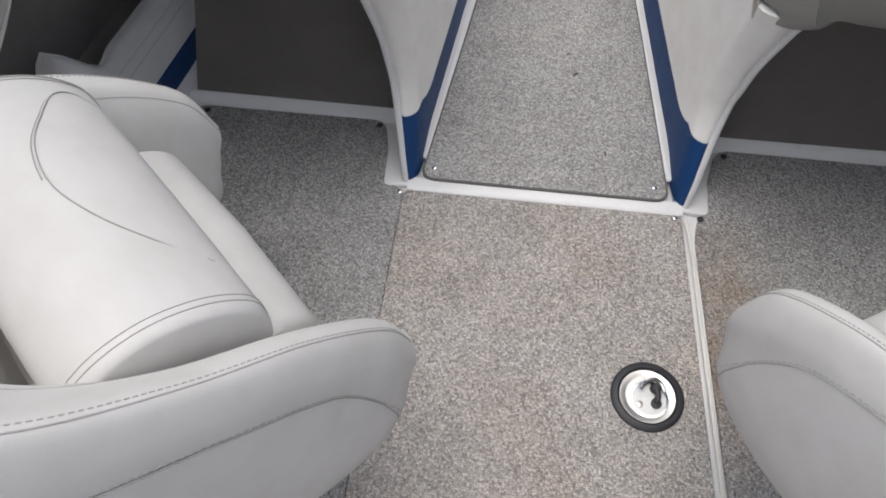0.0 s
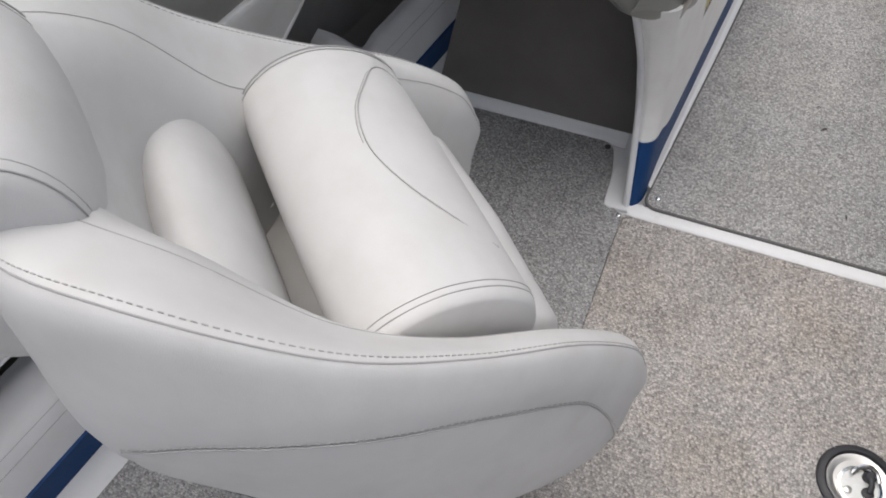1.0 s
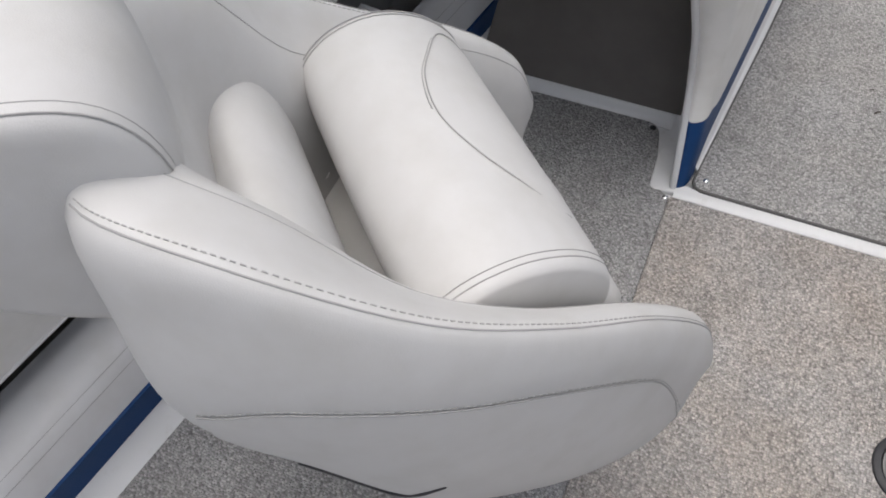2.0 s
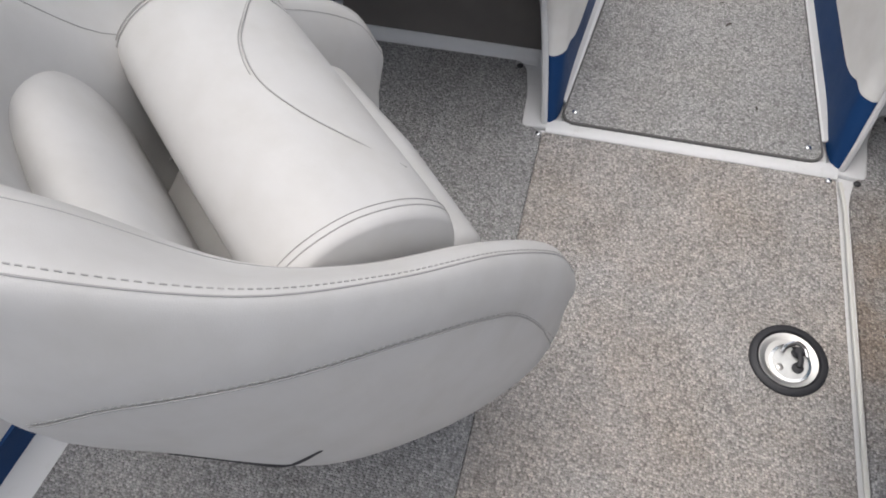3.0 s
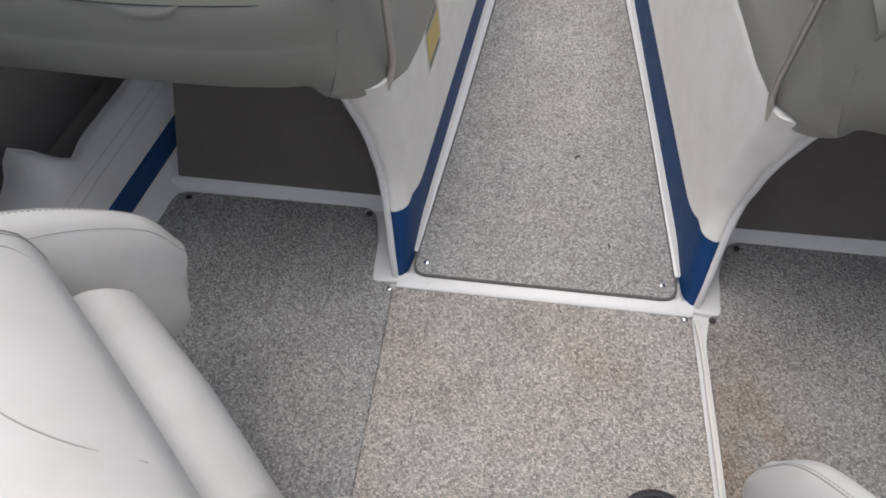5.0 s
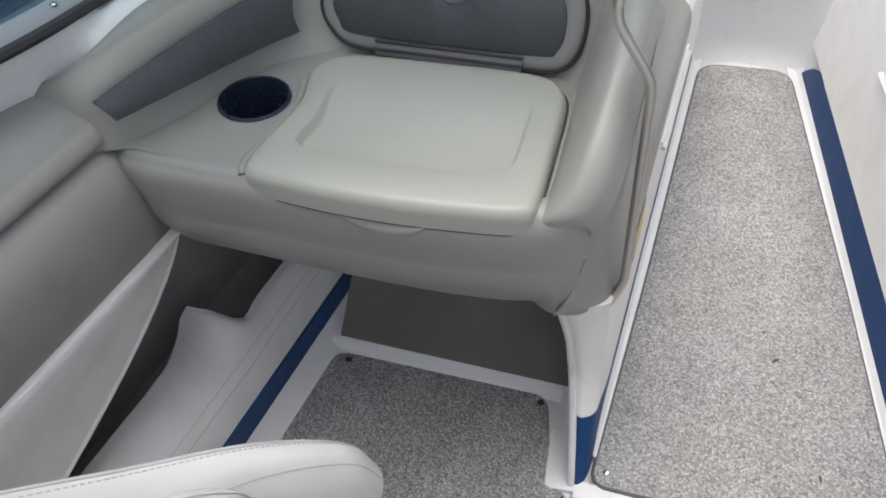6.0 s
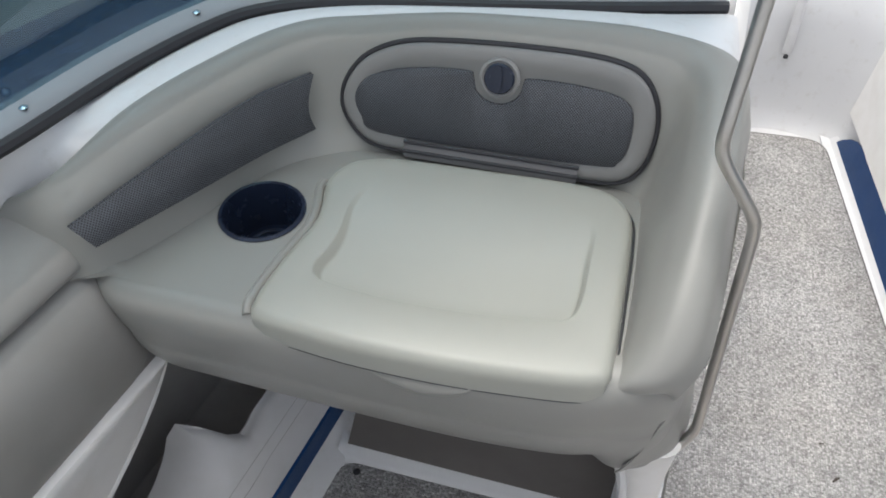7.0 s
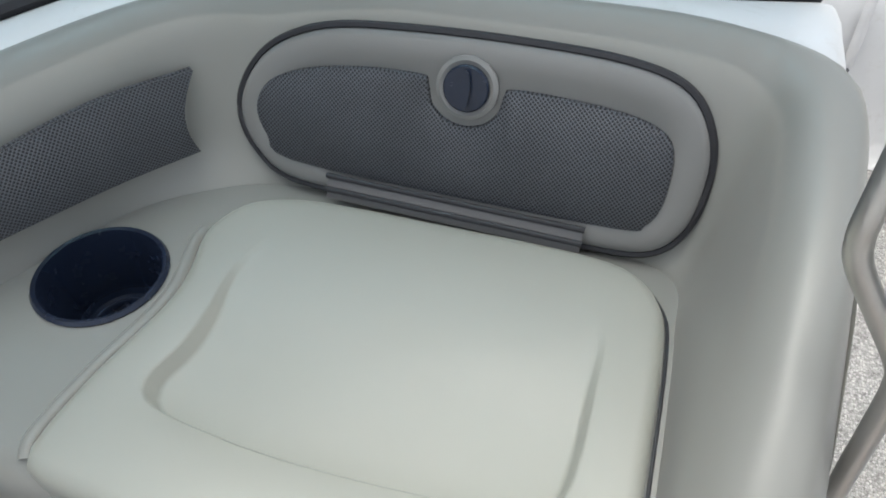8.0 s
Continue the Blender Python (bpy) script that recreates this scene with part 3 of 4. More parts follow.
def windshield(s):
    sh = 0.03 if s > 0 else 0.0
    ws = thing("windshield", "tinted wraparound windshield in a black rubber seal", "windshield", group="windshields")
    base = spline([(x, y) for x, y in SEAL], 5)

    def row(up, inward=0.0):
        out = []
        for i, (x, y) in enumerate(base):
            a, b = base[max(i - 1, 0)], base[min(i + 1, len(base) - 1)]
            t = np.array((b[0] - a[0], b[1] - a[1]))
            t /= np.linalg.norm(t)
            lean = up * 0.75 - 0.044 + inward
            px, py = x + t[1] * lean, y - t[0] * lean
            out.append((px if s < 0 else -px + sh, py, 0.774 + up))
        # the bend opens out towards the top
        q = np.array(out)
        for _ in range(int(up * 120)):
            q[1:-1] = 0.25 * q[:-2] + 0.5 * q[1:-1] + 0.25 * q[2:]
        return [tuple(v) for v in q]

    def foot_row(out_, z):
        got = []
        for i, (x, y) in enumerate(base):
            a, b = base[max(i - 1, 0)], base[min(i + 1, len(base) - 1)]
            t = np.array((b[0] - a[0], b[1] - a[1]))
            t /= np.linalg.norm(t)
            px, py = x - t[1] * out_, y + t[0] * out_
            got.append((px if s < 0 else -px + sh, py, z))
        return got

    lower = part("lower_frame", sheet([foot_row(o, z) for o, z in ((0.004, 0.771), (0.008, 0.780), (0.018, 0.785), (0.040, 0.790), (0.046, 0.784))], 0.002, 1), FRAME_GREY, ws, "grey painted lower frame")
    for y in (0.80, 1.09, 1.30):
        x = float(np.interp(y, [p[1] for p in base], [p[0] for p in base])) - 0.018
        part("screw", disc(x if s < 0 else -x + sh, y, [(0.0045, 0.7845), (0.0045, 0.7865), (0.002, 0.788)], 12), CHROME, lower, "small screw head")

    part("seal", tube(foot_row(0.0, 0.773), 0.0075, 8), BLACK, ws, "black rubber seal")
    pane = part("pane", grid([row(0.014 + 0.04 * k) for k in range(9)] + [row(0.014 + 0.04 * k, 0.005) for k in range(8, -1, -1)], True), GLASS, ws, "tinted glass pane")
    pane.visible_shadow = False
    part("top_frame", tube(row(0.34), 0.011, 8), STEEL, ws, "metal top frame")
    return ws


windshield_port = windshield(-1)
windshield_starboard = windshield(1)


# ---- dash consoles ----
# lower edge of the dashes' walkway sides
SKIRT_Y = [1.06, 1.13, 1.2, 1.3, 1.45, 1.6, 1.8]
SKIRT_PORT = [0.445, 0.405, 0.368, 0.352, 0.356, 0.370, 0.378]
SKIRT_STARBOARD = [0.445, 0.430, 0.421, 0.423, 0.424, 0.424, 0.424]


def dash(s):
    """A moulded dash with raised rim; s: -1 port, 1 starboard (seen only at its lower corner)."""
    sh = 0.03 if s > 0 else 0.0

    def M(p):
        return (p[0] if s < 0 else -p[0] + sh, *p[1:])

    con = thing("dash_console", "grey moulded plastic dash with storage lid and glove door" if s < 0 else "grey moulded plastic helm dash beside the walkway", "dashboard", group="dashes")
    # rim: from the platform up the wall, over the crest, out to the deck or down the walkway side
    S = [
        [(-0.905, 1.005, 0.640), (-0.915, 1.008, 0.655), (-0.935, 1.012, 0.680), (-0.955, 1.016, 0.694), (-0.975, 1.020, 0.700), (-0.992, 1.03, 0.702), (-1.005, 1.035, 0.690)],
        [(-0.868, 1.040, 0.642), (-0.878, 1.038, 0.672), (-0.890, 1.040, 0.712), (-0.902, 1.045, 0.728), (-0.912, 1.050, 0.738), (-0.922, 1.055, 0.742), (-0.932, 1.058, 0.738)],
        [(-0.824, 1.118, 0.642), (-0.833, 1.124, 0.672), (-0.842, 1.128, 0.722), (-0.852, 1.133, 0.750), (-0.868, 1.140, 0.764), (-0.884, 1.150, 0.770), (-0.90, 1.158, 0.773)],
        [(-0.782, 1.212, 0.642), (-0.789, 1.218, 0.672), (-0.795, 1.222, 0.732), (-0.805, 1.230, 0.760), (-0.820, 1.240, 0.773), (-0.836, 1.252, 0.777), (-0.852, 1.265, 0.779)],
        [(-0.730, 1.260, 0.642), (-0.744, 1.276, 0.672), (-0.750, 1.295, 0.742), (-0.757, 1.305, 0.766), (-0.767, 1.318, 0.777), (-0.780, 1.332, 0.779), (-0.793, 1.348, 0.779)],
        [(-0.680, 1.281, 0.643), (-0.684, 1.292, 0.672), (-0.686, 1.316, 0.752), (-0.688, 1.328, 0.774), (-0.692, 1.343, 0.783), (-0.696, 1.358, 0.782), (-0.70, 1.372, 0.779)],
        [(-0.600, 1.2845, 0.643), (-0.600, 1.2935, 0.672), (-0.600, 1.3205, 0.756), (-0.599, 1.335, 0.785), (-0.597, 1.352, 0.794), (-0.595, 1.37, 0.784), (-0.59, 1.392, 0.779)],
        [(-0.500, 1.2845, 0.643), (-0.500, 1.2935, 0.672), (-0.500, 1.3205, 0.756), (-0.500, 1.337, 0.788), (-0.500, 1.356, 0.798), (-0.498, 1.378, 0.785), (-0.49, 1.41, 0.779)],
        [(-0.402, 1.2845, 0.643), (-0.400, 1.2935, 0.672), (-0.397, 1.3195, 0.756), (-0.392, 1.337, 0.788), (-0.384, 1.356, 0.799), (-0.380, 1.380, 0.783), (-0.37, 1.42, 0.776)],
        [(-0.3635, 1.270, 0.643), (-0.356, 1.286, 0.672), (-0.343, 1.306, 0.750), (-0.335, 1.319, 0.780), (-0.321, 1.334, 0.791), (-0.294, 1.345, 0.781), (-0.274, 1.355, 0.728)],
        [(-0.3585, 1.225, 0.643), (-0.351, 1.232, 0.668), (-0.336, 1.240, 0.730), (-0.327, 1.244, 0.758), (-0.310, 1.248, 0.771), (-0.286, 1.25, 0.762), (-0.272, 1.252, 0.715)],
        [(-0.357, 1.150, 0.643), (-0.352, 1.150, 0.662), (-0.342, 1.150, 0.698), (-0.331, 1.150, 0.719), (-0.314, 1.150, 0.733), (-0.294, 1.150, 0.726), (-0.278, 1.150, 0.690)],
        [(-0.358, 1.075, 0.643), (-0.354, 1.075, 0.653), (-0.346, 1.074, 0.669), (-0.337, 1.073, 0.682), (-0.321, 1.072, 0.692), (-0.300, 1.070, 0.684), (-0.285, 1.068, 0.655)],
        [(-0.362, 1.030, 0.640), (-0.358, 1.028, 0.643), (-0.350, 1.026, 0.648), (-0.340, 1.026, 0.651), (-0.326, 1.028, 0.652), (-0.312, 1.034, 0.645), (-0.302, 1.040, 0.622)],
        [(-0.368, 1.019, 0.618), (-0.362, 1.020, 0.620), (-0.352, 1.023, 0.621), (-0.341, 1.026, 0.621), (-0.327, 1.034, 0.618), (-0.316, 1.042, 0.612), (-0.308, 1.048, 0.598)],
    ]
    for i in range(len(S)):
        S[i][0] = (*S[i][0][:2], min(S[i][0][2], 0.6405))
        if 0 < i < 9:
            S[i][5], S[i][6] = (*S[i][5][:2], S[i][5][2] - 0.010), (*S[i][6][:2], S[i][6][2] - 0.035)
    part("rim", sheet([[M(p) for p in r] for r in skin(S, 6, 4, False)], 0.0012, 1), DASH, con, "grey moulded rim")
    # front: rolled edge, face and underside, sweeping round the corner to the walkway
    F = [
        ((-0.925, 1.13), (1, 0.1), 0.66, 0.46), ((-0.912, 1.06), (1, 0.25), 0.652, 0.452), ((-0.893, 1.022), (0.7, 0.7), 0.644, 0.445), ((-0.855, 1.004), (0.2, 1), 0.641, 0.440), ((-0.80, 1.000), (0.05, 1), 0.641, 0.443), ((-0.65, 0.998), (0, 1), 0.641, 0.440), ((-0.50, 0.998), (0, 1), 0.641, 0.440),
        ((-0.40, 1.006), (-0.1, 1), 0.641, 0.440), ((-0.345, 1.020), (-0.45, 0.9), 0.645, 0.437), ((-0.306, 1.046), (-0.9, 0.45), 0.640, 0.425), ((-0.285, 1.09), (-1, 0.1), 0.662, 0.41), ((-0.276, 1.17), (-1, 0), 0.70, 0.41), ((-0.272, 1.26), (-1, 0), 0.722, 0.42), ((-0.276, 1.44), (-1, 0), 0.728, 0.43),
    ]
    secs = []
    for i, ((x, y), n, zt, zb) in enumerate(F):
        n = np.array(n, float)
        n /= np.linalg.norm(n)
        h = zt - zb
        lead_in = 0.034 if 1 < i < 10 else 0.004
        prof = [(lead_in + 0.012, zt - 0.004), (lead_in * 0.70, zt + 0.0004), (lead_in * 0.24, zt - 0.006), (0.0, zt - 0.026), (0.002, zt - 0.30 * h), (0.0055, zt - 0.40 * h), (0.0072, zt - 0.46 * h), (0.0075, zt - 0.52 * h), (0.014, zt - 0.66 * h), (0.034, zt - 0.86 * h), (0.052, zt - 0.97 * h), (0.085, zb), (0.20 if 1 < i < 8 else 0.12, zb + 0.004)]
        tuck = 1.0 if i < 9 else 0.6 if i == 9 else 0.12
        secs.append([M((x + n[0] * d * tuck, y + n[1] * d * tuck, z)) for d, z in prof])
    part("front_panel", grid(skin(secs, 6, 4, False)), DASH, con, "grey rolled front panel")
    skirt = []
    for y in [1.046, 1.055, 1.065, 1.08, 1.10, *np.linspace(1.125, 1.82, 18)]:
        wall_x = 0.243 - 0.088 * (y - 1.10)
        zb = float(np.interp(y, SKIRT_Y, SKIRT_PORT if s < 0 else SKIRT_STARBOARD))
        side = float(np.interp(y, [1.046, 1.09, 1.17, 1.26], [0.306, 0.285, 0.276, 0.272]))
        g = min(1.0, max(0.0, (1.125 - y) / 0.079))
        prof = [((wall_x + 0.06 * z - d) * (1 - g) + (side - 0.001 + 0.005 * g + 0.45 * max(0, 0.50 - z) * g) * g, z) for z, d in ((zb, 0.001), (zb + 0.006, 0.005), (0.46, 0.006))]
        prof += [(0.5 * (prof[-1][0] + side), 0.50), (side + 0.001, 0.56)]
        skirt.append(spline([M((-w, y, z)) for w, z in prof], 4))
    part("side_skirt", sheet(skirt, 0.002, 1), DASH, con, "grey side skirt against the walkway wall")
    # platform with the cup holder's opening
    rim_in = spline([r[0] for r in S[:-1]], 6)
    front = [(x, 1.022 if x > -0.9 else 1.012) for x in np.linspace(-0.362, -0.905, 16)]
    outline = [(p[0], p[1]) for p in rim_in] + [(x, y) for x, y in front[1:-1]]
    cx, cy, cr = -0.760, 1.149, 0.0435
    bm = bmesh.new()
    for loop in (outline, [(cx + cr * math.cos(a), cy + cr * math.sin(a)) for a in np.linspace(0, 2 * math.pi, 41)[:-1]]):
        vs = [bm.verts.new(M((x, y, 0.6416))) for x, y in loop]
        for i in range(len(vs)):
            bm.edges.new((vs[i - 1], vs[i]))
    bmesh.ops.triangle_fill(bm, use_beauty=True, edges=bm.edges[:])
    part("shelf", bm, DASH, con, "flat grey dash shelf")
    if s > 0:
        return con
    # cup holder
    cup = part("cup_holder", turned(cx, cy, [(0.0482, 0.6408), (0.0488, 0.6432), (0.0470, 0.6458), (0.0442, 0.6448), (0.0425, 0.638), (0.0408, 0.592), (0.0398, 0.585)], 40), NAVY, con, "dark navy plastic cup holder")
    part("cup_step", disc(cx, cy, [(0.0402, 0.5850), (0.0352, 0.5854), (0.0345, 0.5905), (0.0322, 0.5915), (0.0310, 0.5860), (0.0245, 0.5858), (0.0240, 0.5890), (0.0215, 0.5892), (0.0208, 0.5850)], 32), NAVY, cup)
    # storage lid with a dished top
    lid_plan = spline([(-0.706, 1.016), (-0.708, 1.035), (-0.704, 1.078), (-0.694, 1.138), (-0.698, 1.172), (-0.706, 1.205), (-0.694, 1.240), (-0.664, 1.258), (-0.62, 1.265), (-0.53, 1.268), (-0.435, 1.270), (-0.392, 1.262), (-0.369, 1.236), (-0.364, 1.20), (-0.364, 1.12), (-0.365, 1.045), (-0.368, 1.022), (-0.385, 1.014), (-0.42, 1.008), (-0.51, 1.000), (-0.60, 0.999), (-0.68, 1.005), (-0.698, 1.008)], 5, True)
    dish_plan = spline([(-0.662, 1.10), (-0.667, 1.079), (-0.661, 1.064), (-0.64, 1.057), (-0.577, 1.052), (-0.50, 1.055), (-0.43, 1.064), (-0.408, 1.076), (-0.402, 1.10), (-0.401, 1.15), (-0.403, 1.20), (-0.43, 1.225), (-0.53, 1.23), (-0.63, 1.228), (-0.652, 1.215), (-0.662, 1.185), (-0.664, 1.165), (-0.661, 1.14), (-0.660, 1.12)], 8, True)
    c = np.array((-0.53, 1.135))

    def around(loop, n=120):
        """The loop resampled at even directions from the lid's middle."""
        ang = np.array([math.atan2(q[1] - c[1], q[0] - c[0]) for q in loop])
        rad = np.array([math.hypot(q[0] - c[0], q[1] - c[1]) for q in loop])
        o = np.argsort(ang)
        want = np.linspace(-math.pi, math.pi, n, endpoint=False)
        r = np.interp(want, ang[o], rad[o], period=2 * math.pi)
        return [(c[0] + q * math.cos(a), c[1] + q * math.sin(a)) for q, a in zip(r, want)]

    lo, di = around(lid_plan), around(dish_plan)
    lo = [(x, y - 0.004 * min(1, max(0, (1.04 - y) / 0.02))) for x, y in lo]
    rows = [[(x, y, 0.622 if y < 1.03 else 0.636) for x, y in lo], [(x, y, 0.642) for x, y in lo]]
    for k in range(1, 5):
        a = math.pi / 2 * k / 4
        rows.append([(x, y, 0.642 + 0.0145 * math.sin(a)) for x, y in shrink(lo, 0.011 * (1 - math.cos(a)))])
    rows.append([(0.5 * (a[0] + b[0]), 0.5 * (a[1] + b[1]), 0.6570) for a, b in zip(lo, di)])

    def depth(y):
        k = min(1, max(0, (1.215 - y) / 0.11))
        return 0.0138 * k * k * (3 - 2 * k)

    for d, f in ((1.006, 0.0), (0.997, 0.03), (0.988, 0.14), (0.966, 0.86), (0.955, 0.97), (0.94, 1.0), (0.7, 1.0), (0.4, 1.0)):
        rows.append([(c[0] + (x - c[0]) * d, c[1] + (y - c[1]) * d, 0.6570 - depth(c[1] + (y - c[1]) * d) * f) for x, y in di])
    lid = part("storage_lid", grid(rows, False, True, cap=True), LID, con, "pale grey-green plastic storage lid with dished top")
    ring = [(x, y, 0.6425) for x, y in shrink(lo, -0.0020)]
    cut = min(range(len(ring)), key=lambda q: ring[q][1])
    gap = [p for p in ring[cut:] + ring[:cut] if p[1] > 1.035]
    # black tube along the front, standing in for the shadow below the lid's lip
    lip_shadow = [(x, y + 0.0012, 0.6210) for x, y in lo if y < 1.03 and -0.70 < x < -0.372]
    lip_shadow.sort()
    part("lid_gap_shadow", tube(spline(lip_shadow, 2), 0.0016, 6), BLACK, con, "black line for the shadow under the lid's lip")
    part("lid_gap_shadow", tube(gap, 0.0014, 5, False, 0.6), BLACK, con, "dark gap round the lid")
    # raised bead of the shelf along the lid's outer edge
    bead = [(x - 0.0062, y, 0.6432 - 0.010 * max(0, (1.022 - y) / 0.02)) for x, y in lid_plan if x < -0.69 and 1.012 < y < 1.215]
    bead.sort(key=lambda q: q[1])
    part("shelf_bead", tube(spline(bead, 3), 0.0052, 10), DASH, con, "rounded bead beside the lid")
    # finger pull under the lid's front edge
    pull = [[(-0.584 + 0.10 * u, 0.9985 - 0.0050 * math.sin(math.pi * u) ** 0.5 * math.sin(math.pi * v ** 1.3), 0.622 - 0.026 * v * math.sin(math.pi * min(1, u * 1.02)) ** 0.6) for u in np.linspace(0, 1, 15)] for v in np.linspace(0, 1, 7)]
    part("finger_pull", sheet(pull, 0.001, 1), DASH, con, "scooped finger pull")
    # glove door on the back wall
    lean = math.atan(0.32)

    def D(x, up, out=0.0):
        return (x, 1.284 + up * math.sin(lean) - out * math.cos(lean), 0.642 + up * math.cos(lean) + out * math.sin(lean))

    k = 1 / math.cos(lean)
    door_plan = spline([(-0.60, 0.007), (-0.672, 0.010), (-0.702, 0.030), (-0.714, 0.058), (-0.706, 0.088), (-0.682, 0.115), (-0.64, 0.133), (-0.58, 0.140), (-0.50, 0.143), (-0.426, 0.141), (-0.385, 0.129), (-0.364, 0.099), (-0.360, 0.062), (-0.367, 0.030), (-0.389, 0.010), (-0.44, 0.006), (-0.52, 0.006)], 5, True)
    door = part("glove_door", grid([[D(x, z, o) for x, z in shrink(door_plan, i)] for o, i in ((-0.004, 0.0), (0.006, 0.0), (0.009, 0.002), (0.0105, 0.006), (0.0105, 0.020), (0.0085, 0.024))] , False, True, cap=True), DOOR_TRIM, con, "grey glove door with a raised rounded frame")
    part("door_seal", tube([D(x, z, 0.0058) for x, z in shrink(door_plan, -0.0012)], 0.0030, 6, True), BLACK, door, "black rubber seal")
    g = [(-0.667, 0.026), (-0.690, 0.044), (-0.698, 0.066), (-0.686, 0.088), (-0.655, 0.102), (-0.61, 0.110), (-0.566, 0.112), (-0.560, 0.106), (-0.556, 0.092), (-0.545, 0.083), (-0.531, 0.080), (-0.517, 0.084), (-0.508, 0.094), (-0.505, 0.107), (-0.498, 0.112), (-0.455, 0.112), (-0.414, 0.108), (-0.392, 0.099), (-0.384, 0.082), (-0.384, 0.05), (-0.392, 0.033), (-0.408, 0.026), (-0.52, 0.024)]
    gp = spline(g, 4, True)
    bm = grid([[D(x, z, o) for x, z in shrink(gp, i)] for o, i in ((0.0085, 0.0), (0.0112, 0.0005), (0.0125, 0.0025))], False, True)
    bm.verts.ensure_lookup_table()
    w = len(gp)
    face = bm.faces.new([bm.verts[2 * w + j] for j in range(w)])
    bmesh.ops.triangulate(bm, faces=[face])
    part("grille", bm, GRILLE, door, "dark perforated panel")
    kn = [(r * math.cos(a), r * math.sin(a)) for r in (1,) for a in np.linspace(0, 2 * math.pi, 33)[:-1]]
    part("latch_ring", grid([[D(-0.531 + r * a, 0.1085 + r * b, o) for a, b in kn] for r, o in ((0.0225, 0.010), (0.0225, 0.013), (0.0195, 0.0145), (0.0168, 0.013))], False, True, cap=True), DOOR_TRIM, door, "grey latch surround")
    knob = part("latch_knob", grid([[D(-0.531 + r * a, 0.1085 + r * b, o) for a, b in kn] for r, o in ((0.0166, 0.012), (0.0166, 0.0155), (0.0154, 0.0168))], False, True, cap=True), NAVY, door, "dark blue round turn latch")
    part("latch_grip", grid([[D(-0.531 + 0.004 * a, 0.1085 + 0.014 * b, o) for a, b in kn] for o in (0.0165, 0.0205)], False, True, cap=True), NAVY, door)
    # piano hinge between lid and door
    hinge = part("hinge", sheet([[D(x, u, o) for x in (-0.634, -0.433)] for u, o in ((0.004, 0.0150), (0.010, 0.0150), (0.013, 0.0145), (0.018, 0.0135), (0.0215, 0.0130))], 0.003, 1), HINGE, con, "grey strip hinge")
    for u, o in ((0.0125, 0.0195), (0.0222, 0.0160)):
        part("hinge_leaf", tube([D(-0.635, u, o), D(-0.432, u, o)], 0.0022, 8), BLACK, hinge, "dark hinge barrel")
    # speaker panel along the curved side wall
    low = spline([(-0.876, 1.027, 0.684), (-0.829, 1.113, 0.683), (-0.784, 1.207, 0.679), (-0.750, 1.271, 0.674)], 6)
    top = spline([(-0.890, 1.022, 0.708), (-0.838, 1.124, 0.727), (-0.792, 1.222, 0.737), (-0.751, 1.291, 0.734)], 6)
    rows = []
    for q in np.linspace(0, 1, 9):
        bulge = 0.006 + 0.003 * math.sin(math.pi * q)
        row = []
        for i, (a, b) in enumerate(zip(low, top)):
            j = min(i, len(low) - 2)
            t = low[j + 1] - low[j]
            nrm = np.array((t[1], -t[0], 0)) / np.linalg.norm(t[:2])
            end = 0.012 * math.sin(math.pi * q) * max(0, (i - 14) / 4)
            p = a + (b - a) * q + nrm * bulge - t / np.linalg.norm(t) * end
            row.append(p)
        rows.append(row)
    spk = part("speaker_grille", sheet(rows, 0.006, 1), SPEAKER, con, "dark perforated speaker panel")
    part("speaker_edge", tube(rows[-1], 0.0022, 6), SPEAKER, spk, "rolled perforated edge")
    return con


dash_port = dash(-1)
dash_starboard = dash(1)


# ---- windshield support tubes ----
def support_tube(s):
    sh = 0.03 if s > 0 else 0.0
    t = thing("grab_rail", "bent stainless steel support tube beside the walkway", "rail", group="support tubes")
    pts = [(-0.290, 1.121, 0.330), (-0.272, 1.116, 0.392), (-0.259, 1.115, 0.438), (-0.2555, 1.115, 0.462), (-0.2565, 1.118, 0.49), (-0.263, 1.128, 0.60), (-0.2695, 1.138, 0.715), (-0.2715, 1.14, 0.738), (-0.2765, 1.14, 0.754), (-0.295, 1.1405, 0.781), (-0.3125, 1.1415, 0.806), (-0.3175, 1.143, 0.820), (-0.3185, 1.145, 0.838), (-0.3165, 1.16, 0.90), (-0.312, 1.20, 1.10)]
    part("tube", tube([(x if s < 0 else -x + sh, y, z) for x, y, z in spline(pts, 4)], 0.0058, 12, up=(0, 1, 0)), STEEL, t, "brushed stainless tube")
    part("end_flange", tube([(x if s < 0 else -x + sh, y, z) for x, y, z in ((-0.295, 1.1225, 0.316), (-0.288, 1.1205, 0.338))], 0.0075, 10, up=(0, 1, 0)), STEEL, t, "flattened tube end")
    return t


rail_port = support_tube(-1)
rail_starboard = support_tube(1)


# ---- seats ----
def roll(profile, stations, name, mat, parent, label):
    """A cushion with one cross-section (forward, up), swept sideways; stations: (side, scale, forward shift, up shift)."""
    cu = sum(p[0] for p in profile) / len(profile)
    cz = sum(p[1] for p in profile) / len(profile)
    prof = spline(profile, 5, True)
    rows = [[(a, cu + (u - cu) * k + du, cz + (z - cz) * k + dz) for u, z in prof] for a, k, du, dz in stations]
    return part(name, grid(rows, False, True, cap=True), mat, parent, label)


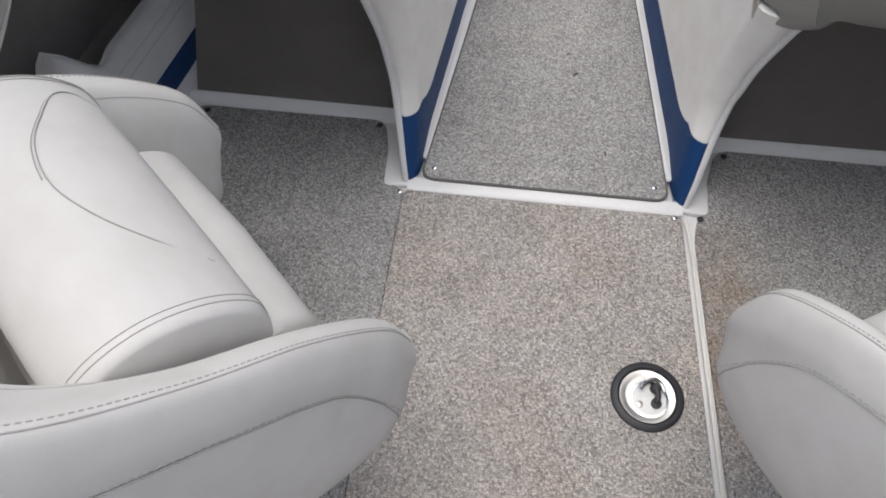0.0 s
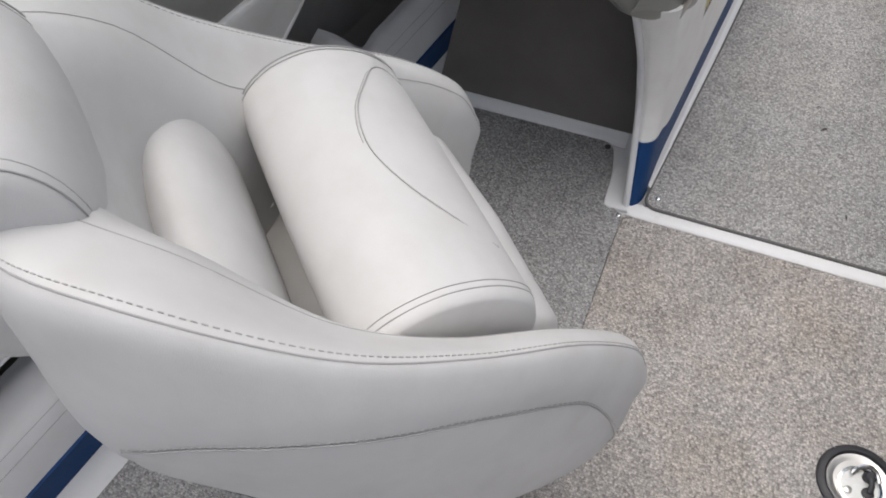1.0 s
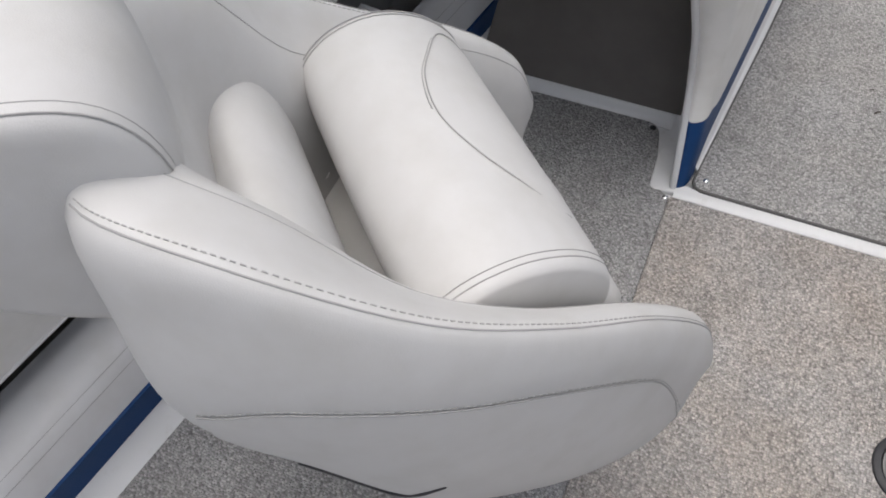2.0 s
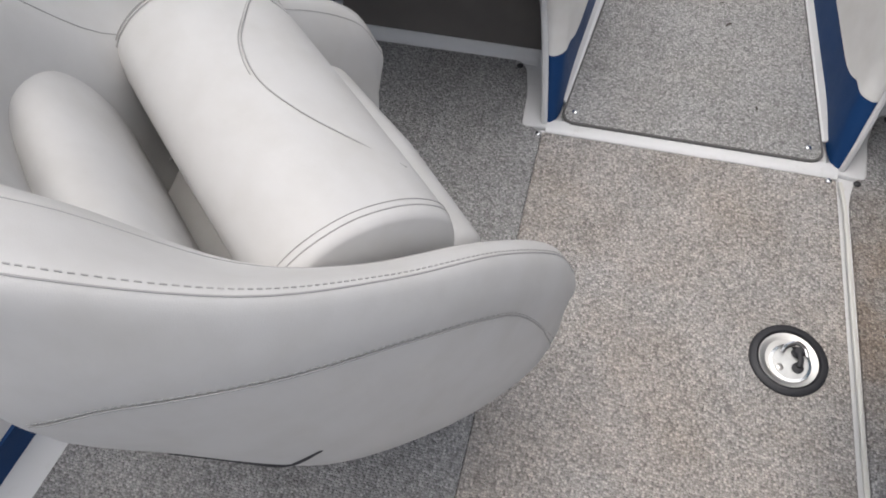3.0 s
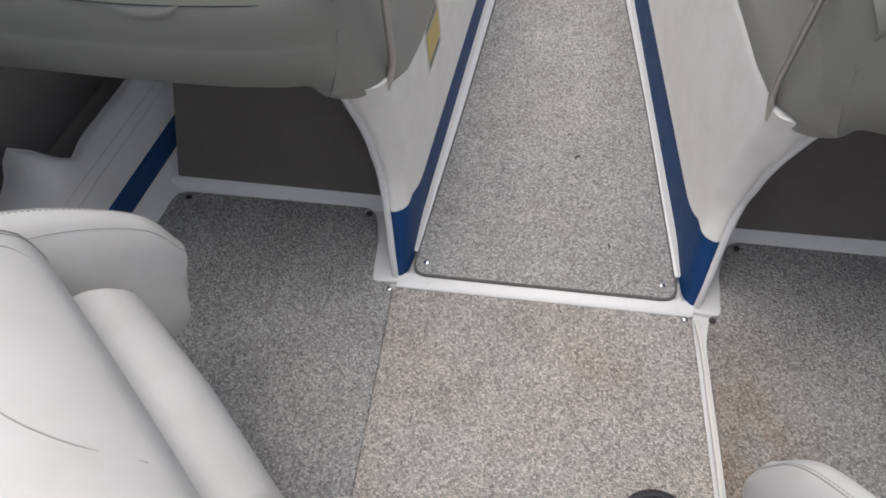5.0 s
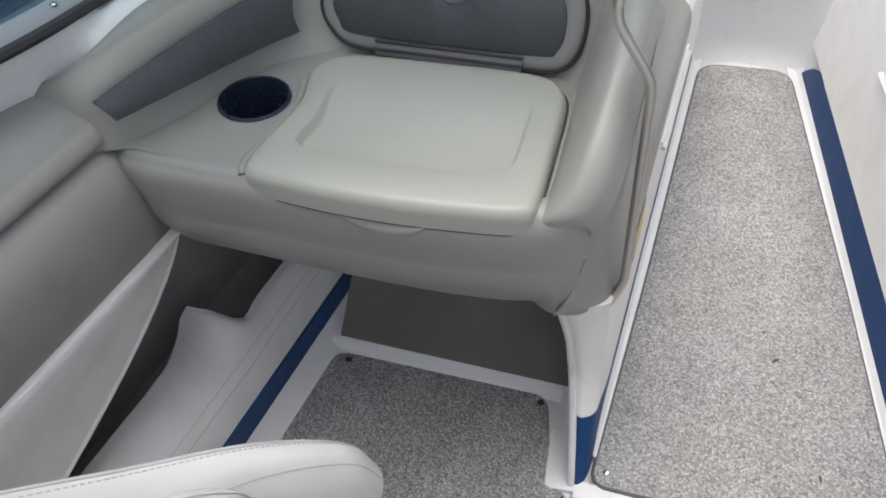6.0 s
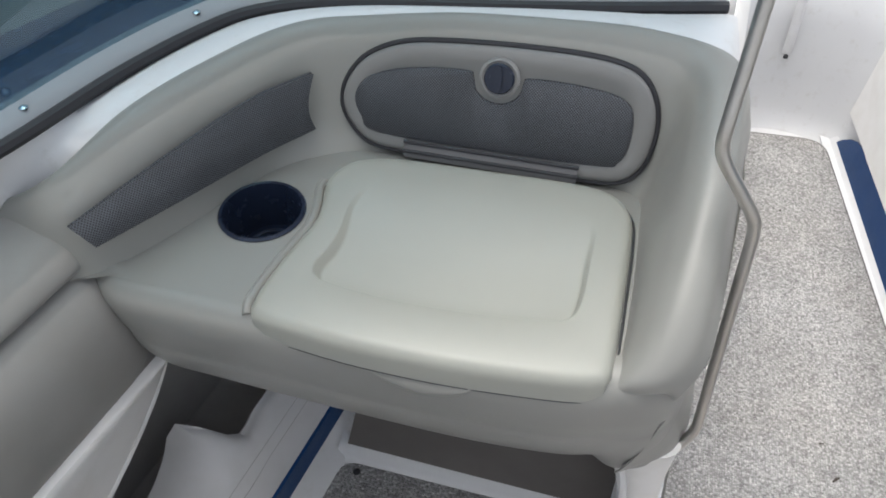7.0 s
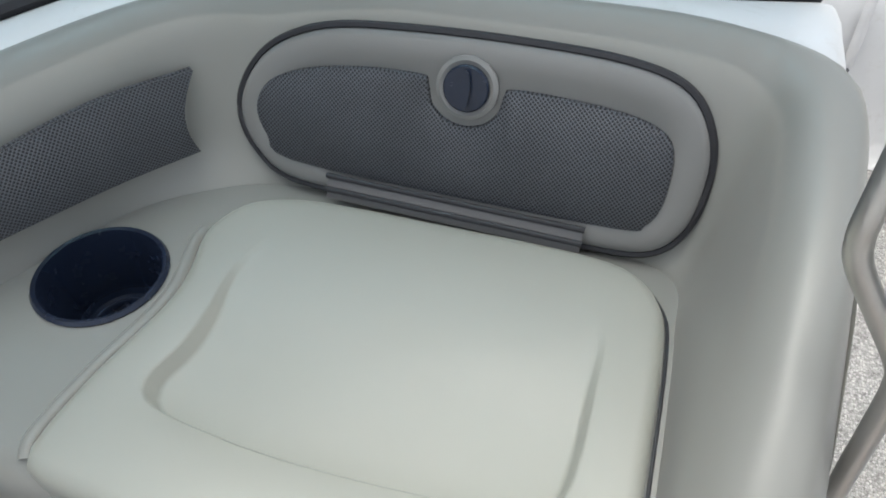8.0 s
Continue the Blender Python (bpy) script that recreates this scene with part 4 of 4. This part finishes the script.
def bucket_seat(where, turn):
    seat = thing("bucket_seat", "cream vinyl bucket seat with a flipped-up front bolster", "seat", where, turn, "bucket seats")
    # sections from the front tip of a wing to the middle of the back: outer bottom, panel seam, outer upper, edge seam, crest, inner top, inner middle, inner bottom
    half = [
        [(0.242, 0.255, 0.290), (0.254, 0.264, 0.335), (0.252, 0.268, 0.362), (0.241, 0.271, 0.378), (0.226, 0.272, 0.382), (0.212, 0.267, 0.370), (0.203, 0.256, 0.345), (0.208, 0.246, 0.290)],
        [(0.262, 0.222, 0.262), (0.271, 0.214, 0.368), (0.265, 0.224, 0.415), (0.241, 0.234, 0.449), (0.226, 0.230, 0.456), (0.210, 0.226, 0.440), (0.196, 0.225, 0.38), (0.192, 0.214, 0.250)],
        [(0.268, 0.150, 0.238), (0.277, 0.138, 0.480), (0.270, 0.146, 0.516), (0.249, 0.149, 0.549), (0.230, 0.142, 0.550), (0.213, 0.138, 0.528), (0.190, 0.145, 0.44), (0.180, 0.150, 0.240)],
        [(0.254, 0.039, 0.232), (0.281, 0.030, 0.570), (0.275, 0.036, 0.602), (0.255, 0.039, 0.633), (0.226, 0.031, 0.618), (0.204, 0.030, 0.588), (0.185, 0.030, 0.47), (0.174, 0.030, 0.240)],
        [(0.222, -0.080, 0.262), (0.276, -0.072, 0.630), (0.268, -0.070, 0.672), (0.246, -0.067, 0.712), (0.203, -0.062, 0.676), (0.173, -0.056, 0.640), (0.156, -0.045, 0.50), (0.150, -0.040, 0.250)],
        [(0.190, -0.180, 0.395), (0.240, -0.178, 0.655), (0.222, -0.178, 0.735), (0.195, -0.177, 0.790), (0.160, -0.147, 0.764), (0.130, -0.132, 0.736), (0.112, -0.112, 0.55), (0.115, -0.100, 0.300)],
        [(0.150, -0.268, 0.530), (0.166, -0.272, 0.605), (0.150, -0.264, 0.710), (0.121, -0.246, 0.803), (0.104, -0.228, 0.806), (0.080, -0.197, 0.786), (0.076, -0.160, 0.60), (0.085, -0.130, 0.350)],
        [(0.060, -0.250, 0.560), (0.060, -0.254, 0.620), (0.052, -0.250, 0.705), (0.040, -0.232, 0.775), (0.034, -0.222, 0.780), (0.026, -0.200, 0.772), (0.026, -0.172, 0.60), (0.030, -0.140, 0.360)],
    ]
    tip = half[0]
    middle = [sum(p[k] for p in tip) / len(tip) for k in range(3)]

    def capped(k, du):
        return [(middle[0] + (a - middle[0]) * k, middle[1] + (u - middle[1]) * k + du, middle[2] + (z - middle[2]) * (0.3 + 0.7 * k)) for a, u, z in tip]

    half[0:1] = [capped(0.5, -0.003), capped(0.84, -0.004), capped(1.0, -0.007)]
    # the far wing sits lower, but for its rear corner
    lift = [(0.008, -0.014), (0.008, -0.014), (0.008, -0.012), (0.012, -0.008), (0.010, -0.030), (0.006, -0.050), (0.0, -0.042), (0.0, 0.010), (0.0, 0.030), (0.0, 0.008)]
    flip = [[(-a, u + du, z + dz * (1 if 2 <= q <= 5 else 0.6 if q in (1, 6) else 0)) for q, (a, u, z) in enumerate(s)] for s, (du, dz) in zip(half, lift)][::-1]
    dense = [smooth_section(q, 5) for q in half + flip]
    cols = [spline([d[k] for d in dense], 6) for k in range(len(dense[0]))]
    rows = [[c[i] for c in cols] for i in range(len(cols[0]))]
    part("shell", grid(rows, False, True, cap=True), VINYL, seat, "cream vinyl wraparound shell")

    wing = len(rows) * 8 // 19 + 1

    def sewn(k, lift, radius, dashed, label):
        """A seam on the shell along one of its lines, on both wings."""
        for part_rows in (rows[:wing], rows[-wing:]):
            lo, hi = int(k), int(k) + 1
            path = [np.array(r[lo]) * (hi - k) + np.array(r[hi % len(r)]) * (k - lo) + np.array((0, 0, lift)) for r in part_rows]
            if not dashed:
                part("seam", tube(path, radius, 5), THREAD, seat, label)
                continue
            bm = bmesh.new()
            path = spline(path, 10)
            for i in range(0, len(path) - 2, 3):
                a, b = Vector(path[i]), Vector(path[i + 2])
                d = b - a
                bmesh.ops.create_cube(bm, size=1, matrix=Matrix.LocRotScale((a + b) / 2, d.to_track_quat("X", "Z"), (d.length * 0.9, radius * 1.6, radius * 1.6)))
            st = part("stitching", bm, THREAD, seat, label, False)
            st["kind"] = "stuff"

    # the lower side panels, let in below a seam that curls down behind the wing's tip
    n = len(rows)
    for part_rows in (rows[19:wing - 2], rows[n - wing + 2:n - 19][::-1]):
        inset = []
        for i, r in enumerate(part_rows):
            top = 5.0 if i > 4 else 2.4 + 2.6 * math.sqrt(1 - (1 - i / 5) ** 2)
            sx = 0.0016 if r[2][0] > 0 else -0.0016
            row = []
            for q in np.linspace(-1, top, 9):
                lo = math.floor(q)
                p = np.array(r[lo % len(r)]) * (lo + 1 - q) + np.array(r[(lo + 1) % len(r)]) * (q - lo)
                row.append(p + np.array((sx, 0, -0.0008)))
            inset.append(row)
        panel = part("side_panel", grid(inset), VINYL, seat, "greyer vinyl lower side panel")
        brim = inset[0][2:-1] + [r[-1] for r in inset]
        part("seam", tube(brim, 0.0009, 5), THREAD, panel, "sunken seam round the panel")
        bm = bmesh.new()
        path = spline([q + np.array((0, 0.006 if i < 7 else 0, 0.002 if i < 7 else 0.006)) for i, q in enumerate(brim)], 8)
        for i in range(0, len(path) - 2, 3):
            a, b = Vector(path[i]), Vector(path[i + 2])
            bmesh.ops.create_cube(bm, size=1, matrix=Matrix.LocRotScale((a + b) / 2, (b - a).to_track_quat("X", "Z"), ((b - a).length * 0.9, 0.0007, 0.0007)))
        part("stitching", bm, THREAD, panel, "grey topstitching", False)["kind"] = "stuff"
    sewn(15.0, 0.0, 0.0009, False, "sunken seam along the shell's edge")
    sewn(15.9, 0.0004, 0.00055, True, "grey topstitching")
    sewn(23.0, 0.0, 0.0007, False, "fine inner seam")
    # cushions
    roll([(-0.17, 0.30), (-0.18, 0.40), (-0.10, 0.425), (0.05, 0.445), (0.11, 0.460), (0.160, 0.455), (0.190, 0.415), (0.190, 0.33), (0.17, 0.24), (0.0, 0.22)],
         [(-0.172, 0.80, 0, 0), (-0.168, 0.93, 0, 0), (-0.155, 1, 0, 0), (0, 1.01, 0.004, 0.004), (0.155, 1, 0, 0), (0.168, 0.93, 0, 0), (0.172, 0.80, 0, 0)], "seat_cushion", VINYL, seat, "cream vinyl seat cushion")
    prof = [(-0.048, 0.500), (-0.060, 0.550), (-0.050, 0.592), (-0.012, 0.620), (0.040, 0.625), (0.088, 0.606), (0.122, 0.575), (0.136, 0.545), (0.134, 0.500), (0.10, 0.478), (0.02, 0.47), (-0.02, 0.475)]
    bol = roll(prof, [(-0.198, 0.80, 0, 0.004), (-0.195, 0.90, 0, 0.005), (-0.187, 0.97, 0, 0.006), (-0.172, 1, 0, 0.006), (-0.09, 1.015, 0, 0.002), (0, 1.02, 0, 0), (0.09, 1.015, 0, 0.000), (0.178, 1, 0, 0), (0.188, 0.985, 0, 0), (0.194, 0.955, 0, 0), (0.196, 0.91, 0, 0)], "front_bolster", VINYL, seat, "flipped-up cream front bolster")
    pd = spline(prof, 5, True)
    cu, cz = sum(p[0] for p in prof) / len(prof), sum(p[1] for p in prof) / len(prof)
    for side, up in ((0.183, 0.0), (-0.183, 0.006)):
        part("seam", tube([(side, cu + (u - cu) * 0.992, cz + (z - cz) * 0.994 + up) for u, z in pd], 0.0008, 6, True), THREAD, bol, "sunken seam round the bolster's end")
        part("stitching", tube([(side - math.copysign(0.007, side), cu + (u - cu) * 1.003, cz + (z - cz) * 1.003 + up) for u, z in pd], 0.0007, 4, True), THREAD, bol)
    # the curved seam on the bolster's top
    def on_top(a, u):
        up = [(p[0], p[1]) for p in pd if p[1] > 0.54]
        up.sort()
        z = np.interp(u, [p[0] for p in up], [p[1] for p in up])
        k = float(np.interp(a, [-0.165, -0.09, 0, 0.09, 0.178], [1, 1.015, 1.02, 1.015, 1]))
        return (a, u, cz + (float(z) - cz) * k + float(np.interp(a, [-0.165, -0.09, 0, 0.09], [0.006, 0.002, 0, 0])) + 0.0012)
    seam = spline([on_top(a, u) for a, u in ((-0.141, 0.131), (-0.154, 0.118), (-0.146, 0.100), (-0.114, 0.080), (-0.068, 0.056), (-0.010, 0.047), (0.046, 0.062), (0.094, 0.090), (0.129, 0.124))], 6)
    part("stitching", tube(seam, 0.0008, 5), THREAD, bol, "curved topstitched seam")
    part("stitching", tube([(p[0] + 0.002, p[1] - 0.004, p[2] + 0.0011) for p in seam[:30]], 0.0006, 5), THREAD, bol, "second row of topstitching")
    roll([(-0.203, 0.40), (-0.193, 0.55), (-0.186, 0.617), (-0.153, 0.657), (-0.113, 0.636), (-0.089, 0.555), (-0.090, 0.46), (-0.105, 0.39), (-0.14, 0.36)],
         [(-0.178, 0.50, -0.02, 0.02), (-0.174, 0.74, -0.016, 0.018), (-0.160, 0.92, -0.01, 0.012), (-0.13, 1.03, 0, 0.008), (-0.06, 1.02, 0, 0), (0.06, 1, 0, 0), (0.12, 0.97, 0, 0), (0.150, 0.84, -0.01, 0.004), (0.166, 0.60, -0.022, 0.008), (0.172, 0.30, -0.03, 0.01)], "lumbar_cushion", VINYL, seat, "rounded cream lumbar cushion")
    head = [(-0.196, 0.70), (-0.184, 0.785), (-0.205, 0.842), (-0.26, 0.868), (-0.33, 0.866), (-0.40, 0.84), (-0.42, 0.79), (-0.36, 0.735), (-0.295, 0.665), (-0.235, 0.635)]
    hc = roll(head, [(-0.112, 0.82, 0, 0), (-0.110, 0.90, 0, 0), (-0.106, 0.97, 0, 0), (-0.098, 1, 0, 0), (0, 1.04, 0.004, 0.004), (0.098, 1, 0, 0), (0.106, 0.97, 0, 0), (0.110, 0.90, 0, 0), (0.112, 0.82, 0, 0)], "head_cushion", VINYL, seat, "rounded cream head cushion")
    hd = spline(head, 5, True)
    hu, hz = sum(p[0] for p in head) / len(head), sum(p[1] for p in head) / len(head)
    for side in (-0.102, 0.102):
        part("seam", tube([(side, hu + (u - hu) * 0.992, hz + (z - hz) * 0.992) for u, z in hd], 0.0008, 6, True), THREAD, hc, "sunken seam")
        inner = side - math.copysign(0.009, side)
        part("stitching", tube([(inner, hu + (u - hu) * 1.004, hz + (z - hz) * 1.004) for u, z in hd], 0.0006, 4, True), THREAD, hc, "row of topstitching")
    # recline lever in the lower side, hinge gussets, pedestal
    for first, step in ((0, 1), (n - 1, -1)):
        path = []
        for i, q in ((43, 1.0), (41, 1.1), (39, 1.35), (38, 1.7), (37, 2.2), (36.6, 2.6)):
            r = rows[first + step * int(i)]
            lo = int(q)
            c = np.array(r[lo]) * (lo + 1 - q) + np.array(r[lo + 1]) * (q - lo)
            path.append(c + np.array((0.0016 * step, -0.006 * (int(i) - i), -0.001)))
        part("recline_slot", tube(spline(path, 4), 0.0026, 6), BLACK, seat, "dark curved recline slot in the side")
    for side in (-1, 1):
        flap = [[(side * 0.185, -0.120, 0.452), (side * 0.187, -0.085, 0.458), (side * 0.184, -0.050, 0.454)], [(side * 0.150, -0.115, 0.455), (side * 0.152, -0.085, 0.462), (side * 0.150, -0.055, 0.456)], [(side * 0.122, -0.108, 0.450), (side * 0.126, -0.088, 0.456), (side * 0.134, -0.066, 0.452)]]
        part("hinge_gusset", sheet(skin(flap, 3, 3, False), 0.006, 1), VINYL, seat, "small vinyl hinge flap")
    part("pedestal", disc(0, -0.02, [(0.14, 0.0045), (0.14, 0.012), (0.06, 0.022), (0.05, 0.05), (0.05, 0.24), (0.10, 0.26)], 28), STEEL, seat, "metal pedestal")
    return seat


seat_port = bucket_seat((-0.520, 0.468, 0), -42)
seat_starboard = copy_thing(seat_port, pose(0.581, 0.480, 0, 0, 0, 28))


# ---- small fittings ----
latch = thing("floor_latch", "flush hatch latch: metal cup and white plate in a black ring", "latch", (0.209, 0.620, 0.004))
part("ring", disc(0, 0, [(0.062, 0.0), (0.0615, 0.004), (0.057, 0.007), (0.051, 0.007), (0.048, 0.003), (0.047, -0.001)], 48), BLACK, latch, "black rubber ring")
part("cup", disc(0, 0, [(0.0475, 0.001), (0.047, 0.0035), (0.041, 0.0030), (0.036, 0.0008)], 48), STEEL, latch, "dull metal cup")
part("rim", disc(0.002, -0.006, [(0.033, 0.0012), (0.033, 0.005), (0.0285, 0.0055), (0.0275, 0.0018)], 40), CHROME, latch, "polished inner rim")
part("plate", disc(0.002, -0.006, [(0.0277, 0.0018), (0.0265, 0.0024)], 40), LATCH_WHITE, latch, "white inner plate")
part("handle", tube(spline([(-0.012, 0.010, 0.006), (-0.004, 0.022, 0.010), (0.010, 0.028, 0.012), (0.022, 0.022, 0.010), (0.028, 0.010, 0.006)], 5), 0.004, 8), CHROME, latch, "bent chrome handle")
part("handle_hub", disc(0.013, 0.014, [(0.009, 0.002), (0.009, 0.010), (0.006, 0.013)], 20), BLACK, latch, "dark pivot hub")
part("arm", tube([(0.014, 0.012, 0.011), (0.017, 0.0, 0.0105), (0.015, -0.012, 0.008)], 0.0048, 8, flat=0.6), BLACK, latch, "dark latch arm")
part("keyhole", disc(0.014, -0.012, [(0.009, 0.002), (0.009, 0.006), (0.007, 0.007)], 20), BLACK, latch, "black keyhole cap")
part("bolt", disc(-0.014, -0.016, [(0.006, 0.002), (0.006, 0.0045), (0.003, 0.0055)], 16), STEEL, latch, "steel bolt head")

snap = thing("carpet_snap", "small chrome snap button on the carpet", "snap", (-0.275, 1.0, 0.004), group="carpet snaps")
part("cap", disc(0, 0, [(0.0062, 0.0), (0.0062, 0.0014), (0.0045, 0.003), (0.002, 0.0036)], 16), CHROME, snap)
for x, y, z in ((0.275, 1.0, 0.004), (-0.211, 1.06, 0.015), (0.234, 1.062, 0.015)):
    copy_thing(snap, pose(x, y, z))
dark = thing("carpet_snap", "small dark snap button on the carpet", "snap", (-0.731, 1.171, 0.004), group="carpet snaps")
part("cap", disc(0, 0, [(0.0066, 0.0), (0.0066, 0.0014), (0.0045, 0.003), (0.002, 0.0034)], 16), BLACK, dark)
for x, y, z in ((-0.346, 1.172, 0.004), (0.325, 1.003, 0.004), (0.385, 1.172, 0.004), (0.775, 1.165, 0.004)):
    copy_thing(dark, pose(x, y, z))

leaf = thing("leaf_scrap", "tiny dark curled leaf scrap on the runner", "leaf", (0.070, 1.365, 0.016), 40)
part("blade", sheet([[(-0.008, -0.0015, 0), (-0.003, -0.002, 0.002), (0.003, -0.002, 0.002), (0.008, -0.001, 0)], [(-0.008, 0.001, 0), (-0.003, 0.002, 0.003), (0.003, 0.002, 0.003), (0.008, 0.001, 0.001)]], 0.0008, 1), LEAF, leaf)
for x, y, turn, k in ((0.136, 1.140, 100, 0.8), (0.052, 1.43, 10, 0.55), (0.012, 2.05, 60, 0.6)):
    copy_thing(leaf, pose(x, y, 0.0165, 0, 0, turn) @ Matrix.Diagonal((k, k, k, 1)))

plate = thing("warning_label", "small white and yellow warning label on the walkway wall", "label")


def on_wall(y0, y1, z0, z1, proud):
    """A patch on the port walkway wall, from y0 to y1 and z0 to z1."""
    return sheet([[(-(0.243 + 0.06 * z - 0.088 * (y - 1.10)) + proud, y, z) for y in (y0, y1)] for z in (z0, z1)], 0.0008, 1)


part("backing", on_wall(1.315, 1.420, 0.258, 0.356, 0.0036), STICKER, plate, "white label")
part("yellow_field", on_wall(1.325, 1.410, 0.278, 0.335, 0.0050), YELLOW, plate, "yellow field")
for z in (0.263, 0.270, 0.340, 0.347):
    part("text_bar", on_wall(1.326, 1.405, z, z + 0.003, 0.0050), INK, plate, "dark line of small print")
